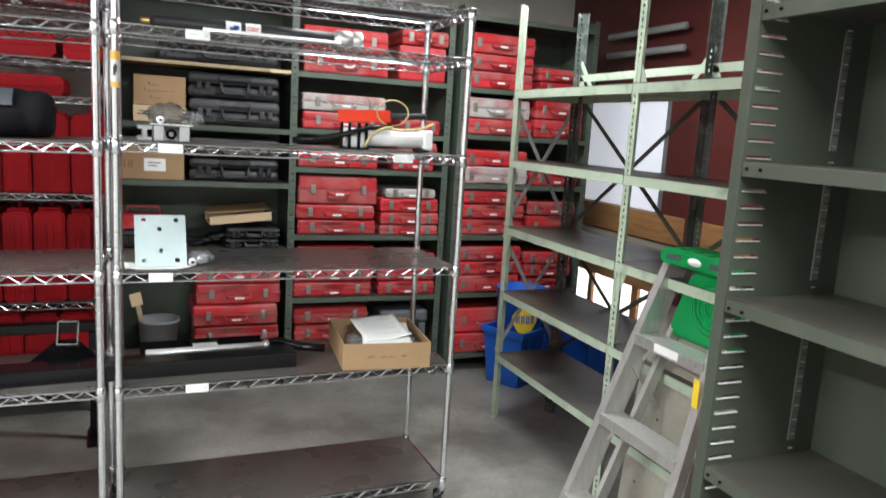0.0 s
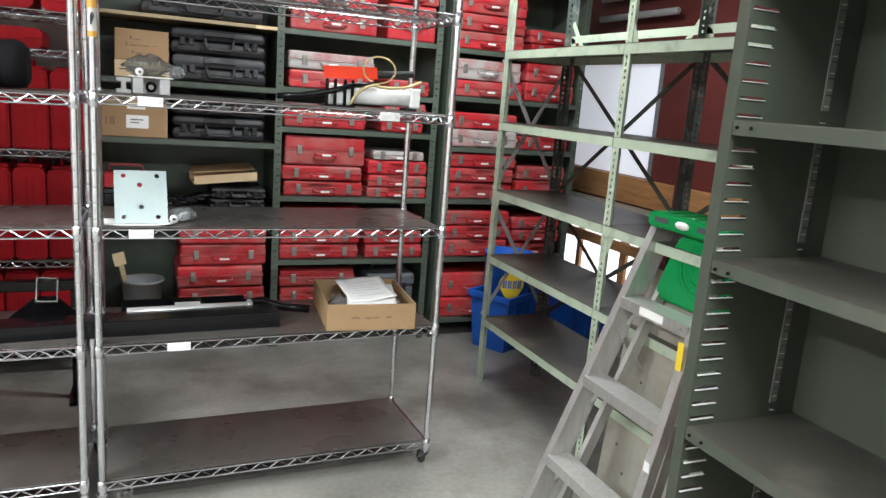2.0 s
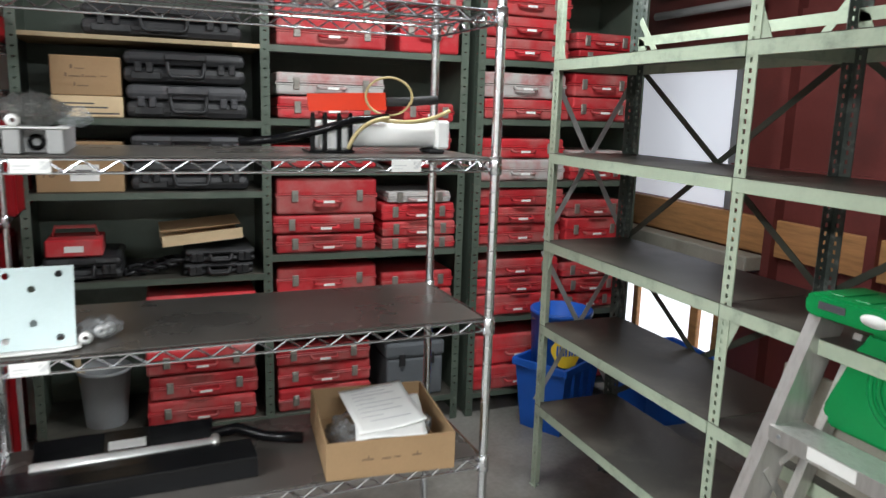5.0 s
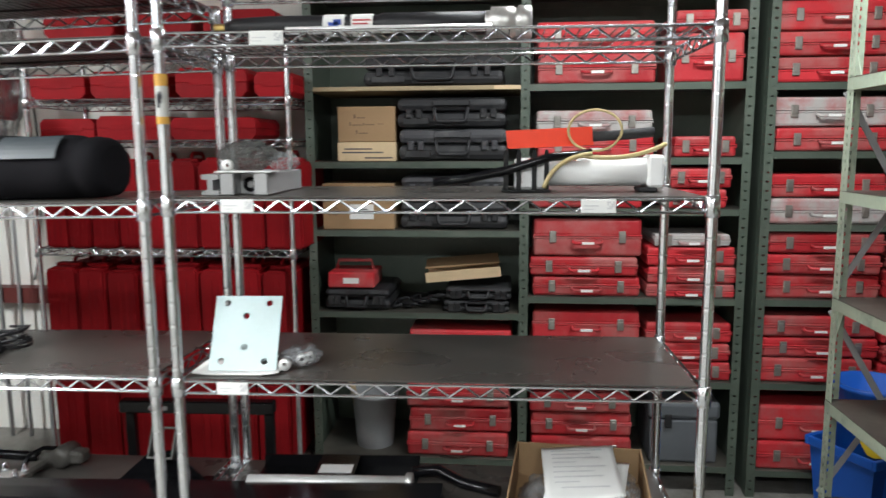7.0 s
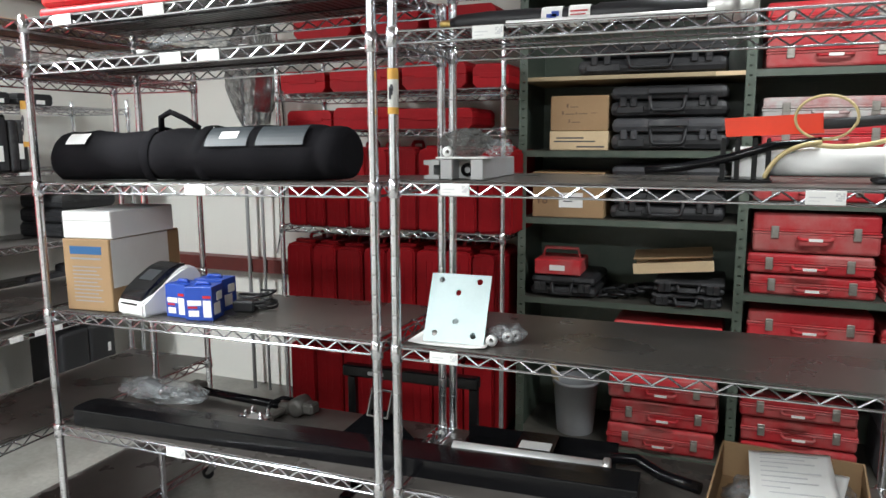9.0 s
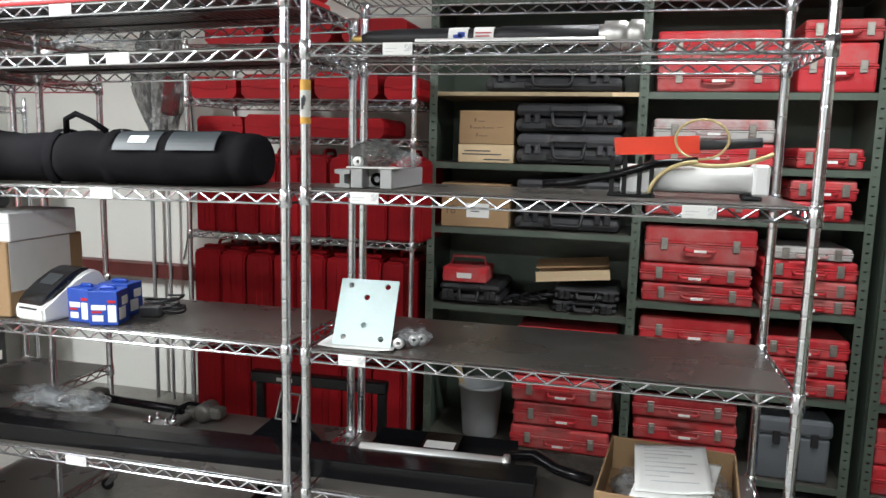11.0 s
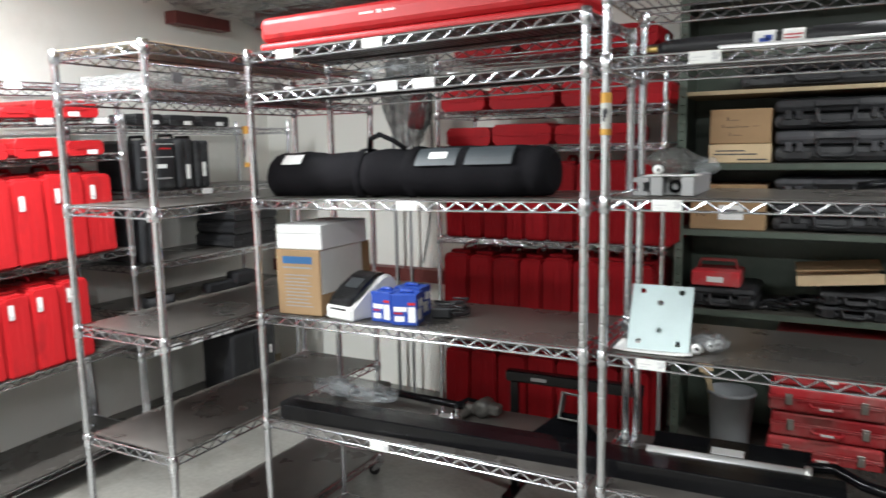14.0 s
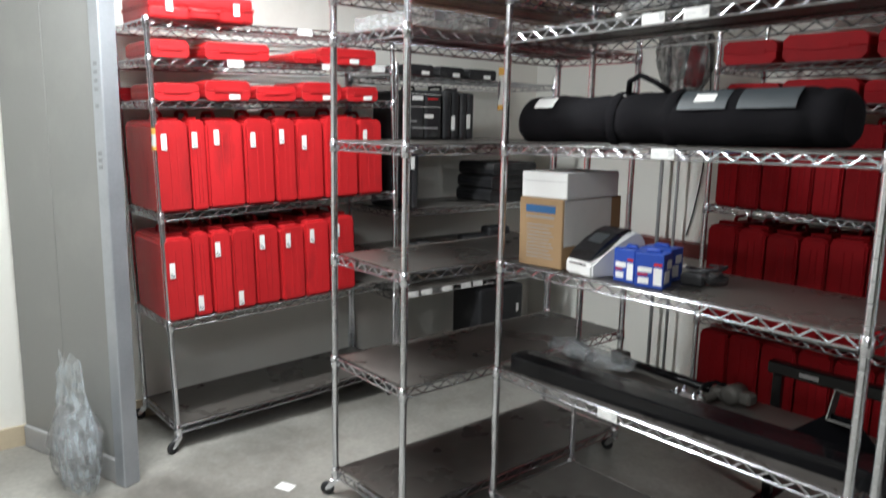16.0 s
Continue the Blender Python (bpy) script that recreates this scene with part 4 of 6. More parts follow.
c = carton(pose(0.02, 3.86, B1[3] + 0.001), 0.255, 0.28, 0.082, CARD_LIGHT, "light brown printed carton with dark text lines")
bars("printed_line", c, ((0.03, 0.05, 0.15, 0.056), (0.02, 0.035, 0.2, 0.041), (0.12, 0.012, 0.24, 0.018)), INK)
c = carton(pose(0.022, 3.865, B1[3] + 0.0845, 0, 0, 0.8), 0.25, 0.27, 0.15, CARDBOARD, "brown carton with faint handwriting")
bars("handwriting", c, ((0.07, 0.1, 0.078, 0.116), (0.085, 0.1, 0.12, 0.104), (0.05, 0.07, 0.058, 0.084), (0.064, 0.07, 0.105, 0.074), (0.11, 0.07, 0.116, 0.08), (0.122, 0.071, 0.16, 0.075), (0.175, 0.074, 0.2, 0.077), (0.08, 0.035, 0.086, 0.05), (0.092, 0.035, 0.13, 0.039)), PENCIL)
c = carton(pose(-0.05, 3.85, B1[2] + 0.001), 0.315, 0.3, 0.2, CARDBOARD, "brown carton with white shipping label")
box_part("shipping_label", (0.12, -0.0015, 0.045, 0.225, -0.0002, 0.11), PAPER, c, 0, "white shipping label")
box_part("shipping_label", (0.125, -0.0015, 0.14, 0.21, -0.0002, 0.168), PAPER, c, 0, "small white label")
bars("printed_line", c, ((0.14, 0.085, 0.2, 0.09), (0.14, 0.07, 0.18, 0.075), (0.135, 0.151, 0.2, 0.157)), INK, at=-0.0018)
tx = bpy.data.curves.new("carton_number", "FONT")
tx.body, tx.size, tx.extrude = "18", 0.055, 0.0004
to = new("carton_number", tx)
to.parent, to.matrix_basis = c, pose(0.015, -0.0008, 0.06, 90, 0, 0)
tx.materials.append(PENCIL)

t = thing("card_tray", pose(0.4, 3.87, B1[1] + 0.125, 0, -5, 3), "open light cardboard tray tilted on black cases", "box")
box_part("bottom", (0, 0, 0, 0.33, 0.22, 0.003), CARD_LIGHT, t)
box_part("side", (0, 0, 0.003, 0.33, 0.004, 0.045), CARD_LIGHT, t)
box_part("side", (0, 0.216, 0.003, 0.33, 0.22, 0.05), CARD_LIGHT, t)
box_part("flap", (0.0, 0.05, 0.05, 0.33, 0.22, 0.053), CARDBOARD, t, 0, "bent cardboard flap", pose(0, 0, 0, 6, 0, 0))

t = thing("tool_box", pose(-0.04, 3.86, B1[1] + 0.1), "open red hand tool box on a black case", "tool box")
box_part("tray", (0, 0, 0, 0.21, 0.2, 0.07), RED_STEEL, t, 0.006)
bm = bmesh.new()
tube(bm, [(0.02, 0.1, 0.068), (0.03, 0.1, 0.11), (0.18, 0.1, 0.11), (0.19, 0.1, 0.068)], 0.008, 6)
part("handle", bm, RED_STEEL, t)
box_part("nameplate", (0.07, -0.002, 0.02, 0.14, -0.0003, 0.045), PAPER, t, 0, "white plate")

bm = bmesh.new()
rr = random.Random(3)
for k in range(5):
    pts = [(0.27 + 0.045 * k + rr.uniform(-0.03, 0.03) + 0.05 * math.cos(a), 3.95 + rr.uniform(-0.02, 0.02) + 0.06 * math.sin(a), B1[1] + 0.012 + 0.012 * k + 0.006 * math.sin(3 * a)) for a in [i * 0.6 for i in range(11)]]
    tube(bm, pts, 0.008, 6)
tagged(part("cable_coil", bm, BLACK_PLASTIC), "heap of coiled black cable on the shelf", "cable")

t = thing("bucket", pose(0.14, 3.98, B1[0] + 0.001), "grey plastic bucket with a tool standing in it", "bucket")
bm = bmesh.new()
lathe(bm, [(0.085, 0), (0.105, 0.24), (0.112, 0.24), (0.112, 0.255), (0.1, 0.255), (0.08, 0.01)], 24, cap=False)
bbox(bm, -0.055, -0.055, 0.002, 0.055, 0.055, 0.006)
part("pail", bm, GREY_PLASTIC, t)
bm = bmesh.new()
tube(bm, smooth_arc((-0.108, 0, 0.24), (0, -0.19, 0.2), (0.108, 0, 0.24)), 0.003, 6)
part("bail", bm, LATCH, t, "thin wire bail handle")
t2 = thing("scraper_tool", pose(0.1, 3.95, B1[0] + 0.02, 0, -12, 15), "pale wooden handled tool standing in the bucket", "tool")
box_part("handle", (-0.014, -0.009, 0.0, 0.014, 0.009, 0.33), WOOD_LIGHT, t2, 0.004)
box_part("blade", (-0.03, -0.003, 0.33, 0.03, 0.003, 0.4), CARD_LIGHT, t2, 0.001)

t = thing("tool_box", pose(1.385, 3.86, B2[0] + 0.001), "grey plastic tool box with a carry handle", "tool box")
box_part("body", (0, 0, 0, 0.29, 0.3, 0.2), SLATE_PLASTIC, t, 0.012, seg=2)
box_part("lid", (-0.008, -0.008, 0.202, 0.298, 0.308, 0.28), SLATE_PLASTIC, t, 0.018, seg=2)
bm = bmesh.new()
tube(bm, [(0.06, 0.15, 0.275), (0.07, 0.15, 0.31), (0.22, 0.15, 0.31), (0.23, 0.15, 0.275)], 0.011, 8)
part("handle", bm, SLATE_PLASTIC, t)
for x in (0.06, 0.21):
    box_part("latch", (x, -0.014, 0.165, x + 0.03, -0.006, 0.225), BLACK_PLASTIC, t, 0.002)


# ---- on the main racks ----
def poly_bag(name, m, sx, sy, sz, label, seed, material=POLY, category="plastic bag", crumple=1.0, crimp=False):
    """A crumpled film bag: a folded ellipsoid skin."""
    bm = bmesh.new()
    n, k = 32, 16
    rings = []
    for j in range(k + 1):
        v = j / k
        r = max(0.12, math.sin(math.pi * (0.08 + 0.86 * v)) ** 0.55)
        ring = []
        for i in range(n):
            a = math.tau * i / n
            p = Vector((math.cos(a) * r, math.sin(a) * r, v * 1.6 + seed))
            w = 1 + crumple * 0.28 * (noise.noise(p * 2.3) + 0.6 * noise.noise(p * 5.5)) + crumple * 0.07 * noise.noise(p * 13)
            dz = crumple * 0.16 * noise.noise(p * 3.1 + Vector((9, 0, 0))) * v
            thin = max(0.04, 1 - max(0.0, v - 0.35) / 0.5) if crimp else 1.0
            wide = (1 - 0.75 * max(0.0, v - 0.5)) / r if crimp and v > 0.5 else 1.0
            ring.append(bm.verts.new((sx * 0.5 * r * wide * w * math.cos(a), sy * 0.5 * r * thin * w * math.sin(a), max(0.0004, sz * (v + dz)))))
        rings.append(ring)
    for a, b in zip(rings, rings[1:]):
        for i in range(n):
            bm.faces.new((a[i], a[(i + 1) % n], b[(i + 1) % n], b[i])).smooth = True
    ob = part(name, bm, material)
    ob.matrix_basis = m
    return tagged(ob, label, category)


def drilled_plate(bm, w, h, t, holes, r, n=16):
    loops = [[(0, 0), (w, 0), (w, h), (0, h)]]
    for hx, hz in holes:
        loops.append([(hx + r * math.cos(k * math.tau / n), hz + r * math.sin(k * math.tau / n)) for k in range(n)])
    es = []
    for lp in loops:
        vs = [bm.verts.new((a, 0, b)) for a, b in lp]
        es += [bm.edges.new((vs[i], vs[(i + 1) % len(vs)])) for i in range(len(vs))]
    fs = [f for f in bmesh.ops.triangle_fill(bm, use_beauty=True, use_dissolve=False, edges=es)["geom"] if isinstance(f, bmesh.types.BMFace)]
    ex = bmesh.ops.extrude_face_region(bm, geom=fs)
    bmesh.ops.translate(bm, vec=(0, t, 0), verts=[v for v in ex["geom"] if isinstance(v, bmesh.types.BMVert)])


RL2, RL3, RL4, RL5 = R_LV[1] + 0.0215, R_LV[2] + 0.0215, R_LV[3] + 0.0215, R_LV[4] + 0.0175
bm = bmesh.new()
drilled_plate(bm, 0.162, 0.183, 0.006, ((0.029, 0.165), (0.132, 0.165), (0.078, 0.133), (0.081, 0.056), (0.028, 0.022), (0.132, 0.022)), 0.008)
p = part("mounting_plate", bm, ZINC)
p.matrix_basis = pose(0.052, 2.353, RL3 + 0.0038, -27, 0, 3)
tagged(p, "zinc-plated steel plate with six holes, propped upright", "metal plate")
bm = bmesh.new()
gr = [[bm.verts.new((0.205 * i / 12, 0.12 * j / 6, 0.0002 + 0.012 * max(0.0, abs(i - 6) / 6 - 0.6) * (1 - j / 8))) for j in range(7)] for i in range(13)]
for i in range(12):
    for j in range(6):
        bm.faces.new((gr[i][j], gr[i + 1][j], gr[i + 1][j + 1], gr[i][j + 1])).smooth = True
ex = bmesh.ops.extrude_face_region(bm, geom=list(bm.faces))
bmesh.ops.translate(bm, vec=(0, 0, 0.0022), verts=[v for v in ex["geom"] if isinstance(v, bmesh.types.BMVert)])
p = part("paper_sheet", bm, PAPER)
p.matrix_basis = pose(0.022, 2.326, RL3 + 0.0004, 0, 0, 3)
tagged(p, "folded white instruction sheet under the plate", "paper")
t = thing("prop_angle", pose(0.08, 2.43, RL3 + 0.0005), "zinc angle bracket behind the plate", "bracket")
bm = bmesh.new()
prism(bm, [(0.0, 0.0), (0.07, 0.0), (0.07, 0.005), (0.016, 0.005), (0.045, 0.09), (0.04, 0.09)], "x", 0, 0.1)
part("web", bm, ZINC, t)
poly_bag("hardware_bag", pose(0.255, 2.43, RL3 + 0.0005, 0, 0, 20), 0.1, 0.09, 0.045, "clear plastic bag of bolts beside the plate", 5)
for k, (x, y) in enumerate(((0.232, 2.375), (0.26, 2.42), (0.275, 2.44))):
    bm = bmesh.new()
    lathe(bm, [(0.006, -0.006), (0.0145, -0.006), (0.0145, 0.006), (0.006, 0.006)], 14, "y", (0, 0, 0.0145), cap=False)
    o = part("washer", bm, ALU_BRIGHT)
    o.matrix_basis = pose(x, y, RL3 + 0.001, 0, 0, 20 * k)
    tagged(o, "steel spacer ring by the plate", "washer")

# channel pieces and their bag
t = thing("steel_channel", pose(0.11, 2.335, RL4 + 0.0005, 0, 0, 1), "grey primed steel yoke block on the lined shelf", "steel bracket")
for x in (0.0, 0.078):
    box_part("cheek", (x, 0, 0, x + 0.031, 0.29, 0.05), GREY_PAINT, t, 0.002)
box_part("web", (0.031, 0.05, 0.0, 0.078, 0.2, 0.046), GREY_PAINT, t, 0.001)
bm = bmesh.new()
lathe(bm, [(0.008, -0.006), (0.017, -0.006), (0.017, 0.0), (0.008, 0.0)], 18, "y", (0.0545, 0.05, 0.022), cap=False)
part("bore_ring", bm, BLACK_STEEL, t, "dark bored ring")
t = thing("steel_channel", pose(0.064, 2.34, RL4 + 0.0005, 0, 0, 2), "short grey primed steel beam offcut on the shelf", "steel bracket")
bm = bmesh.new()
prism(bm, [(0, 0), (0.04, 0), (0.04, 0.009), (0.026, 0.011), (0.026, 0.034), (0.04, 0.036), (0.04, 0.046), (0, 0.046), (0, 0.036), (0.014, 0.034), (0.014, 0.011), (0, 0.009)], "y", 0, 0.16)
part("section", bm, GREY_PAINT, t)
poly_bag("parts_bag", pose(0.152, 2.405, RL4 + 0.0545, 0, 0, -10), 0.13, 0.12, 0.068, "crumpled smoky bag of bolts on the channel", 11, POLY_GREY)
poly_bag("parts_bag", pose(0.232, 2.42, RL4 + 0.052, 0, 0, 15), 0.07, 0.07, 0.045, "crumpled clear bag end beside the smoky bag", 13, POLY)
bm = bmesh.new()
bbox(bm, 0, 0, 0, 0.13, 0.07, 0.003, 0.001)
o = part("paper_slip", bm, PAPER)
o.matrix_basis = pose(0.1, 2.328, RL4 + 0.0515, 0, 0, 3)
tagged(o, "white paper slip under the bag", "paper")
bm = bmesh.new()
lathe(bm, [(0.005, -0.005), (0.013, -0.005), (0.013, 0.005), (0.005, 0.005)], 14, "y", (0, 0, 0.013), cap=False)
o = part("washer", bm, ALU_BRIGHT)
o.matrix_basis = pose(0.13, 2.335, RL4 + 0.0547)
tagged(o, "steel spacer ring on the paper slip", "washer")

# hand pump
t = thing("hydraulic_pump", pose(0, 2.5, RL4 + 0.0005), "hydraulic hand pump with silver cylinder and orange plate", "hand pump")
bm = bmesh.new()
rod(bm, (0.85, 0, 0.045), (1.09, 0, 0.045), 0.033, 20)
part("cylinder", bm, WHITE_PLASTIC, t, "white painted pump cylinder")
box_part("end_block", (1.078, -0.04, 0.01, 1.115, 0.04, 0.085), WHITE_PLASTIC, t, 0.006, "pale cast end block")
box_part("pump_block", (0.772, -0.034, 0.006, 0.85, 0.034, 0.078), WHITE_PLASTIC, t, 0.005, "pale cast pump block")
for x in (0.746, 0.776, 0.812, 0.84):
    bm = bmesh.new()
    prism(bm, [(x, 0.0), (x + 0.011, 0.0), (x + 0.011, 0.088), (x + 0.0085, 0.098), (x + 0.0025, 0.098), (x, 0.088)], "y", -0.05, -0.041)
    part("bracket", bm, BLACK_STEEL, t, "black steel bracket")
box_part("foot", (0.742, -0.055, 0, 0.856, 0.05, 0.006), BLACK_STEEL, t, 0.001)
box_part("foot", (1.06, -0.045, 0, 1.1, 0.045, 0.01), RUBBER, t, 0.003)
bm = bmesh.new()
prism(bm, [(0.755, 0.1), (0.96, 0.108), (0.955, 0.152), (0.75, 0.143)], "y", 0.02, 0.024)
part("plate", bm, ORANGE, t, "orange painted plate")
bm = bmesh.new()
tube(bm, [(0.58, -0.01, 0.022), (0.66, -0.03, 0.03), (0.76, -0.05, 0.052), (0.85, -0.045, 0.08), (0.95, -0.02, 0.09)], 0.0105, 8)
part("lever", bm, BLACK_STEEL, t, "black curved lever")
bm = bmesh.new()
tube(bm, [(0.957, 0.022, 0.128), (1.02, 0.02, 0.131), (1.1, 0.02, 0.138)], 0.012, 8)
part("grip", bm, RUBBER, t, "black rubber grip")
bm = bmesh.new()
loop = [(0.96 + 0.062 * math.cos(a), 0.0 + 0.008 * a / 6.0, 0.142 + 0.048 * math.sin(a)) for a in [i * 0.2 - 0.4 for i in range(33)]]
tube(bm, loop, 0.0032, 8)
tube(bm, smooth_arc((0.9, -0.02, 0.09), (1.02, -0.05, 0.06), (1.12, -0.02, 0.11)), 0.0055, 8)
tube(bm, smooth_arc((0.84, -0.05, 0.01), (0.86, -0.06, 0.08), (0.95, -0.03, 0.088)), 0.0055, 8)
part("hose", bm, HOSE_CLEAR, t, "amber clear hose")

# shock strut and rods on the upper wire shelf
t = thing("strut", pose(0, 2.44, RL5 + 0.027), "long black strut with a bright aluminium end collar", "strut")
bm = bmesh.new()
lathe(bm, [(0.012, 0.1), (0.02, 0.12), (0.024, 0.2), (0.024, 0.33), (0.0215, 0.34), (0.0215, 0.46), (0.026, 0.47), (0.026, 0.71)], 18, "x")
part("tube", bm, BLACK_PLASTIC, t)
bm = bmesh.new()
lathe(bm, [(0.024, 0.7), (0.0265, 0.705), (0.0265, 0.715), (0.034, 0.716), (0.034, 0.765), (0.031, 0.768), (0.031, 0.775), (0.036, 0.777), (0.036, 0.805), (0.032, 0.808)], 22, "x")
part("collar", bm, ALU, t, "bright aluminium collar")
bm = bmesh.new()
lathe(bm, [(0.006, 0.07), (0.009, 0.075), (0.009, 0.1), (0.006, 0.105)], 10, "x")
part("fitting", bm, BRASS, t, "brass end fitting")
for x, mt in ((0.335, PAPER), (0.4, PAPER)):
    bm = bmesh.new()
    lathe(bm, [(0.0245, x), (0.0245, x + 0.05)], 18, "x", cap=False)
    part("label_band", bm, mt, t, "white printed band")
bars("label_mark", t, ((0.348, -0.008, 0.372, 0.004), (0.36, -0.002, 0.378, 0.01)), BLUE_CARD, at=-0.0249)
bars("label_mark", t, ((0.405, 0.006, 0.445, 0.009), (0.405, -0.002, 0.44, 0.001)), RED, at=-0.0249)
bm = bmesh.new()
rod(bm, (0.26, 2.385, RL5 + 0.009), (0.72, 2.39, RL5 + 0.009), 0.009, 10)
tagged(part("steel_rod", bm, ALU_BRIGHT), "bright steel rod on the wire shelf", "rod")

# lower lined shelf
t = thing("steel_beam", pose(-1.2, 2.335, RL2 - 0.012, 0, -0.45, 2.0), "long black painted steel beam across two racks", "steel beam")
bm = bmesh.new()
prism(bm, [(0.0, 0.0), (0.112, 0.0), (0.112, 0.05), (0.109, 0.054), (0.06, 0.0555), (0.004, 0.054), (0.001, 0.0525), (0.0, 0.049)], "x", 0.03, 1.8)
part("web", bm, BLACK_STEEL, t)
bm = bmesh.new()
prism(bm, [(0.03, 0.0), (0.03, 0.112), (0.014, 0.108), (0.003, 0.09), (0.0, 0.056), (0.003, 0.022), (0.014, 0.004)], "z", 0.0, 0.052)
part("end_cap", bm, BLACK_STEEL, t, "rounded black end")
t = thing("receiver_frame", pose(0.07, 2.52, RL2 + 0.0005, 0, 0, 3), "black steel tray with a drilled silver tube on it", "hitch part")
box_part("tray", (0, 0, 0, 0.45, 0.17, 0.004), BLACK_STEEL, t)
for y in (0.0, 0.166):
    box_part("tray_side", (0, y, 0.004, 0.45, y + 0.004, 0.036), BLACK_STEEL, t)
bm = bmesh.new()
rod(bm, (0.01, -0.022, 0.042), (0.435, -0.022, 0.042), 0.021, 24)
tb = part("drilled_tube", bm, ALU_BRIGHT, t, "silver tube with drilled holes")
for k in range(7):
    bm = bmesh.new()
    rod(bm, (0.06 + k * 0.032 + (0.12 if k > 4 else 0), -0.0426, 0.044), (0.06 + k * 0.032 + (0.12 if k > 4 else 0), -0.0434, 0.044), 0.0045, 10)
    part("hole", bm, INK, tb, "dark drilled hole")
bm = bmesh.new()
lathe(bm, [(0.02, 0.425), (0.024, 0.428), (0.024, 0.442), (0.02, 0.445)], 16, "x", (0, -0.018, 0.046))
part("end_ring", bm, ALU, t)
box_part("slip", (0.18, 0.05, 0.037, 0.27, 0.1, 0.0385), PAPER, t, 0, "white paper slip")
box_part("bridge", (0.17, 0.0, 0.0355, 0.28, 0.17, 0.0368), BLACK_STEEL, t)
bm = bmesh.new()
tube(bm, [(0.5, 2.62, RL2 + 0.03), (0.57, 2.63, RL2 + 0.034), (0.64, 2.59, RL2 + 0.018), (0.74, 2.55, RL2 + 0.016)], 0.016, 8)
tagged(part("bent_bar", bm, BLACK_STEEL), "bent black steel bar lying on the shelf", "bar")

t = thing("parts_tray", pose(0.755, 2.318, RL2 + 0.0005, 0, 0, -5), "open brown cardboard tray with papers in it", "cardboard tray")
W_, D2, H_ = 0.335, 0.37, 0.1
box_part("bottom", (0, 0, 0, W_, D2, 0.004), CARDBOARD, t)
for dims in ((0, 0, 0.004, W_, 0.005, H_), (0, D2 - 0.005, 0.004, W_, D2, H_), (0, 0.005, 0.004, 0.005, D2 - 0.005, H_), (W_ - 0.005, 0.005, 0.004, W_, D2 - 0.005, H_)):
    box_part("side", dims, CARDBOARD, t, 0.0008)
bars("handwriting", t, ((0.09, 0.046, 0.12, 0.05), (0.14, 0.045, 0.165, 0.049), (0.172, 0.047, 0.19, 0.05), (0.22, 0.047, 0.245, 0.051), (0.105, 0.05, 0.108, 0.058), (0.232, 0.051, 0.235, 0.058)), PENCIL)
TM = t.matrix_basis.copy()
o = poly_bag("parts_bag", TM @ pose(0.12, 0.16, 0.005), 0.2, 0.25, 0.085, "crumpled clear bags of parts in the tray", 21, POLY_DARK)
o = poly_bag("parts_bag", TM @ pose(0.25, 0.22, 0.005), 0.14, 0.24, 0.08, "crumpled clear bags of parts in the tray", 23, POLY)
for k, (dx, rz, tilt) in enumerate(((0.0, -8, 4), (0.012, 5, 6))):
    bm = bmesh.new()
    gx, gy = 12, 16
    gr = [[bm.verts.new((0.185 * i / gx, 0.24 * j / gy, 0.008 * noise.noise(Vector((i * 0.12, j * 0.1, 3.0 + k))) + 0.0012 * noise.noise(Vector((i * 0.6, j * 0.5, 9.0))))) for j in range(gy + 1)] for i in range(gx + 1)]
    for i in range(gx):
        for j in range(gy):
            bm.faces.new((gr[i][j], gr[i + 1][j], gr[i + 1][j + 1], gr[i][j + 1])).smooth = True
    ex = bmesh.ops.extrude_face_region(bm, geom=list(bm.faces))
    bmesh.ops.translate(bm, vec=(0, 0, 0.0012), verts=[v for v in ex["geom"] if isinstance(v, bmesh.types.BMVert)])
    o = part("paper_sheet", bm, PAPER)
    o.matrix_basis = TM @ pose(0.08 + dx, 0.035 + dx, 0.084 + 0.011 * k, tilt, -4, rz)
    if k == 1:
        for q in range(9):
            u0, v0 = 0.025, 0.215 - 0.021 * q
            zq = 0.0018 + 0.008 * noise.noise(Vector((4 * 0.12, v0 / 0.24 * 16 * 0.1, 4.0)))
            box_part("printed_line", (u0, v0, zq, u0 + (0.13, 0.1, 0.12, 0.06)[q % 4], v0 + 0.004, zq + 0.0006), FAINT, o)
    tagged(o, "loose crumpled white paper sheet lying in the tray", "paper", "sheets in the tray")

# upright square receiver on legs, and the loose clamp parts
LL2, LL3, LL4, LL5, LL6 = L_LV[1] + 0.0215, L_LV[2] + 0.0215, L_LV[3] + 0.0215, L_LV[4] + 0.0215, L_LV[5] + 0.0215
t = thing("jack_stand", on_left_rack(-0.175, 2.56, LL2 + 0.0005), "hollow square steel socket tilted on a black gusset plate", "stand")
SK = pose(0.004, -0.004, 0.074, -24, 5, 6)
for name, d in (("socket_wall", (-0.034, -0.03, 0.0, -0.029, 0.03, 0.085)), ("socket_wall", (0.029, -0.03, 0.0, 0.034, 0.03, 0.085)),
                ("socket_floor", (-0.029, -0.03, 0.0, 0.029, 0.03, 0.005)), ("socket_top", (-0.029, -0.03, 0.08, 0.029, 0.03, 0.085))):
    box_part(name, d, WORN_IRON, t, 0.001, "", SK)
bm = bmesh.new()
prism(bm, [(-0.135, 0.006), (0.125, 0.006), (0.045, 0.088), (0.03, 0.097), (-0.025, 0.097), (-0.04, 0.088)], "y", -0.004, 0.004)
part("gusset", bm, BLACK_STEEL, t, "black triangular plate")
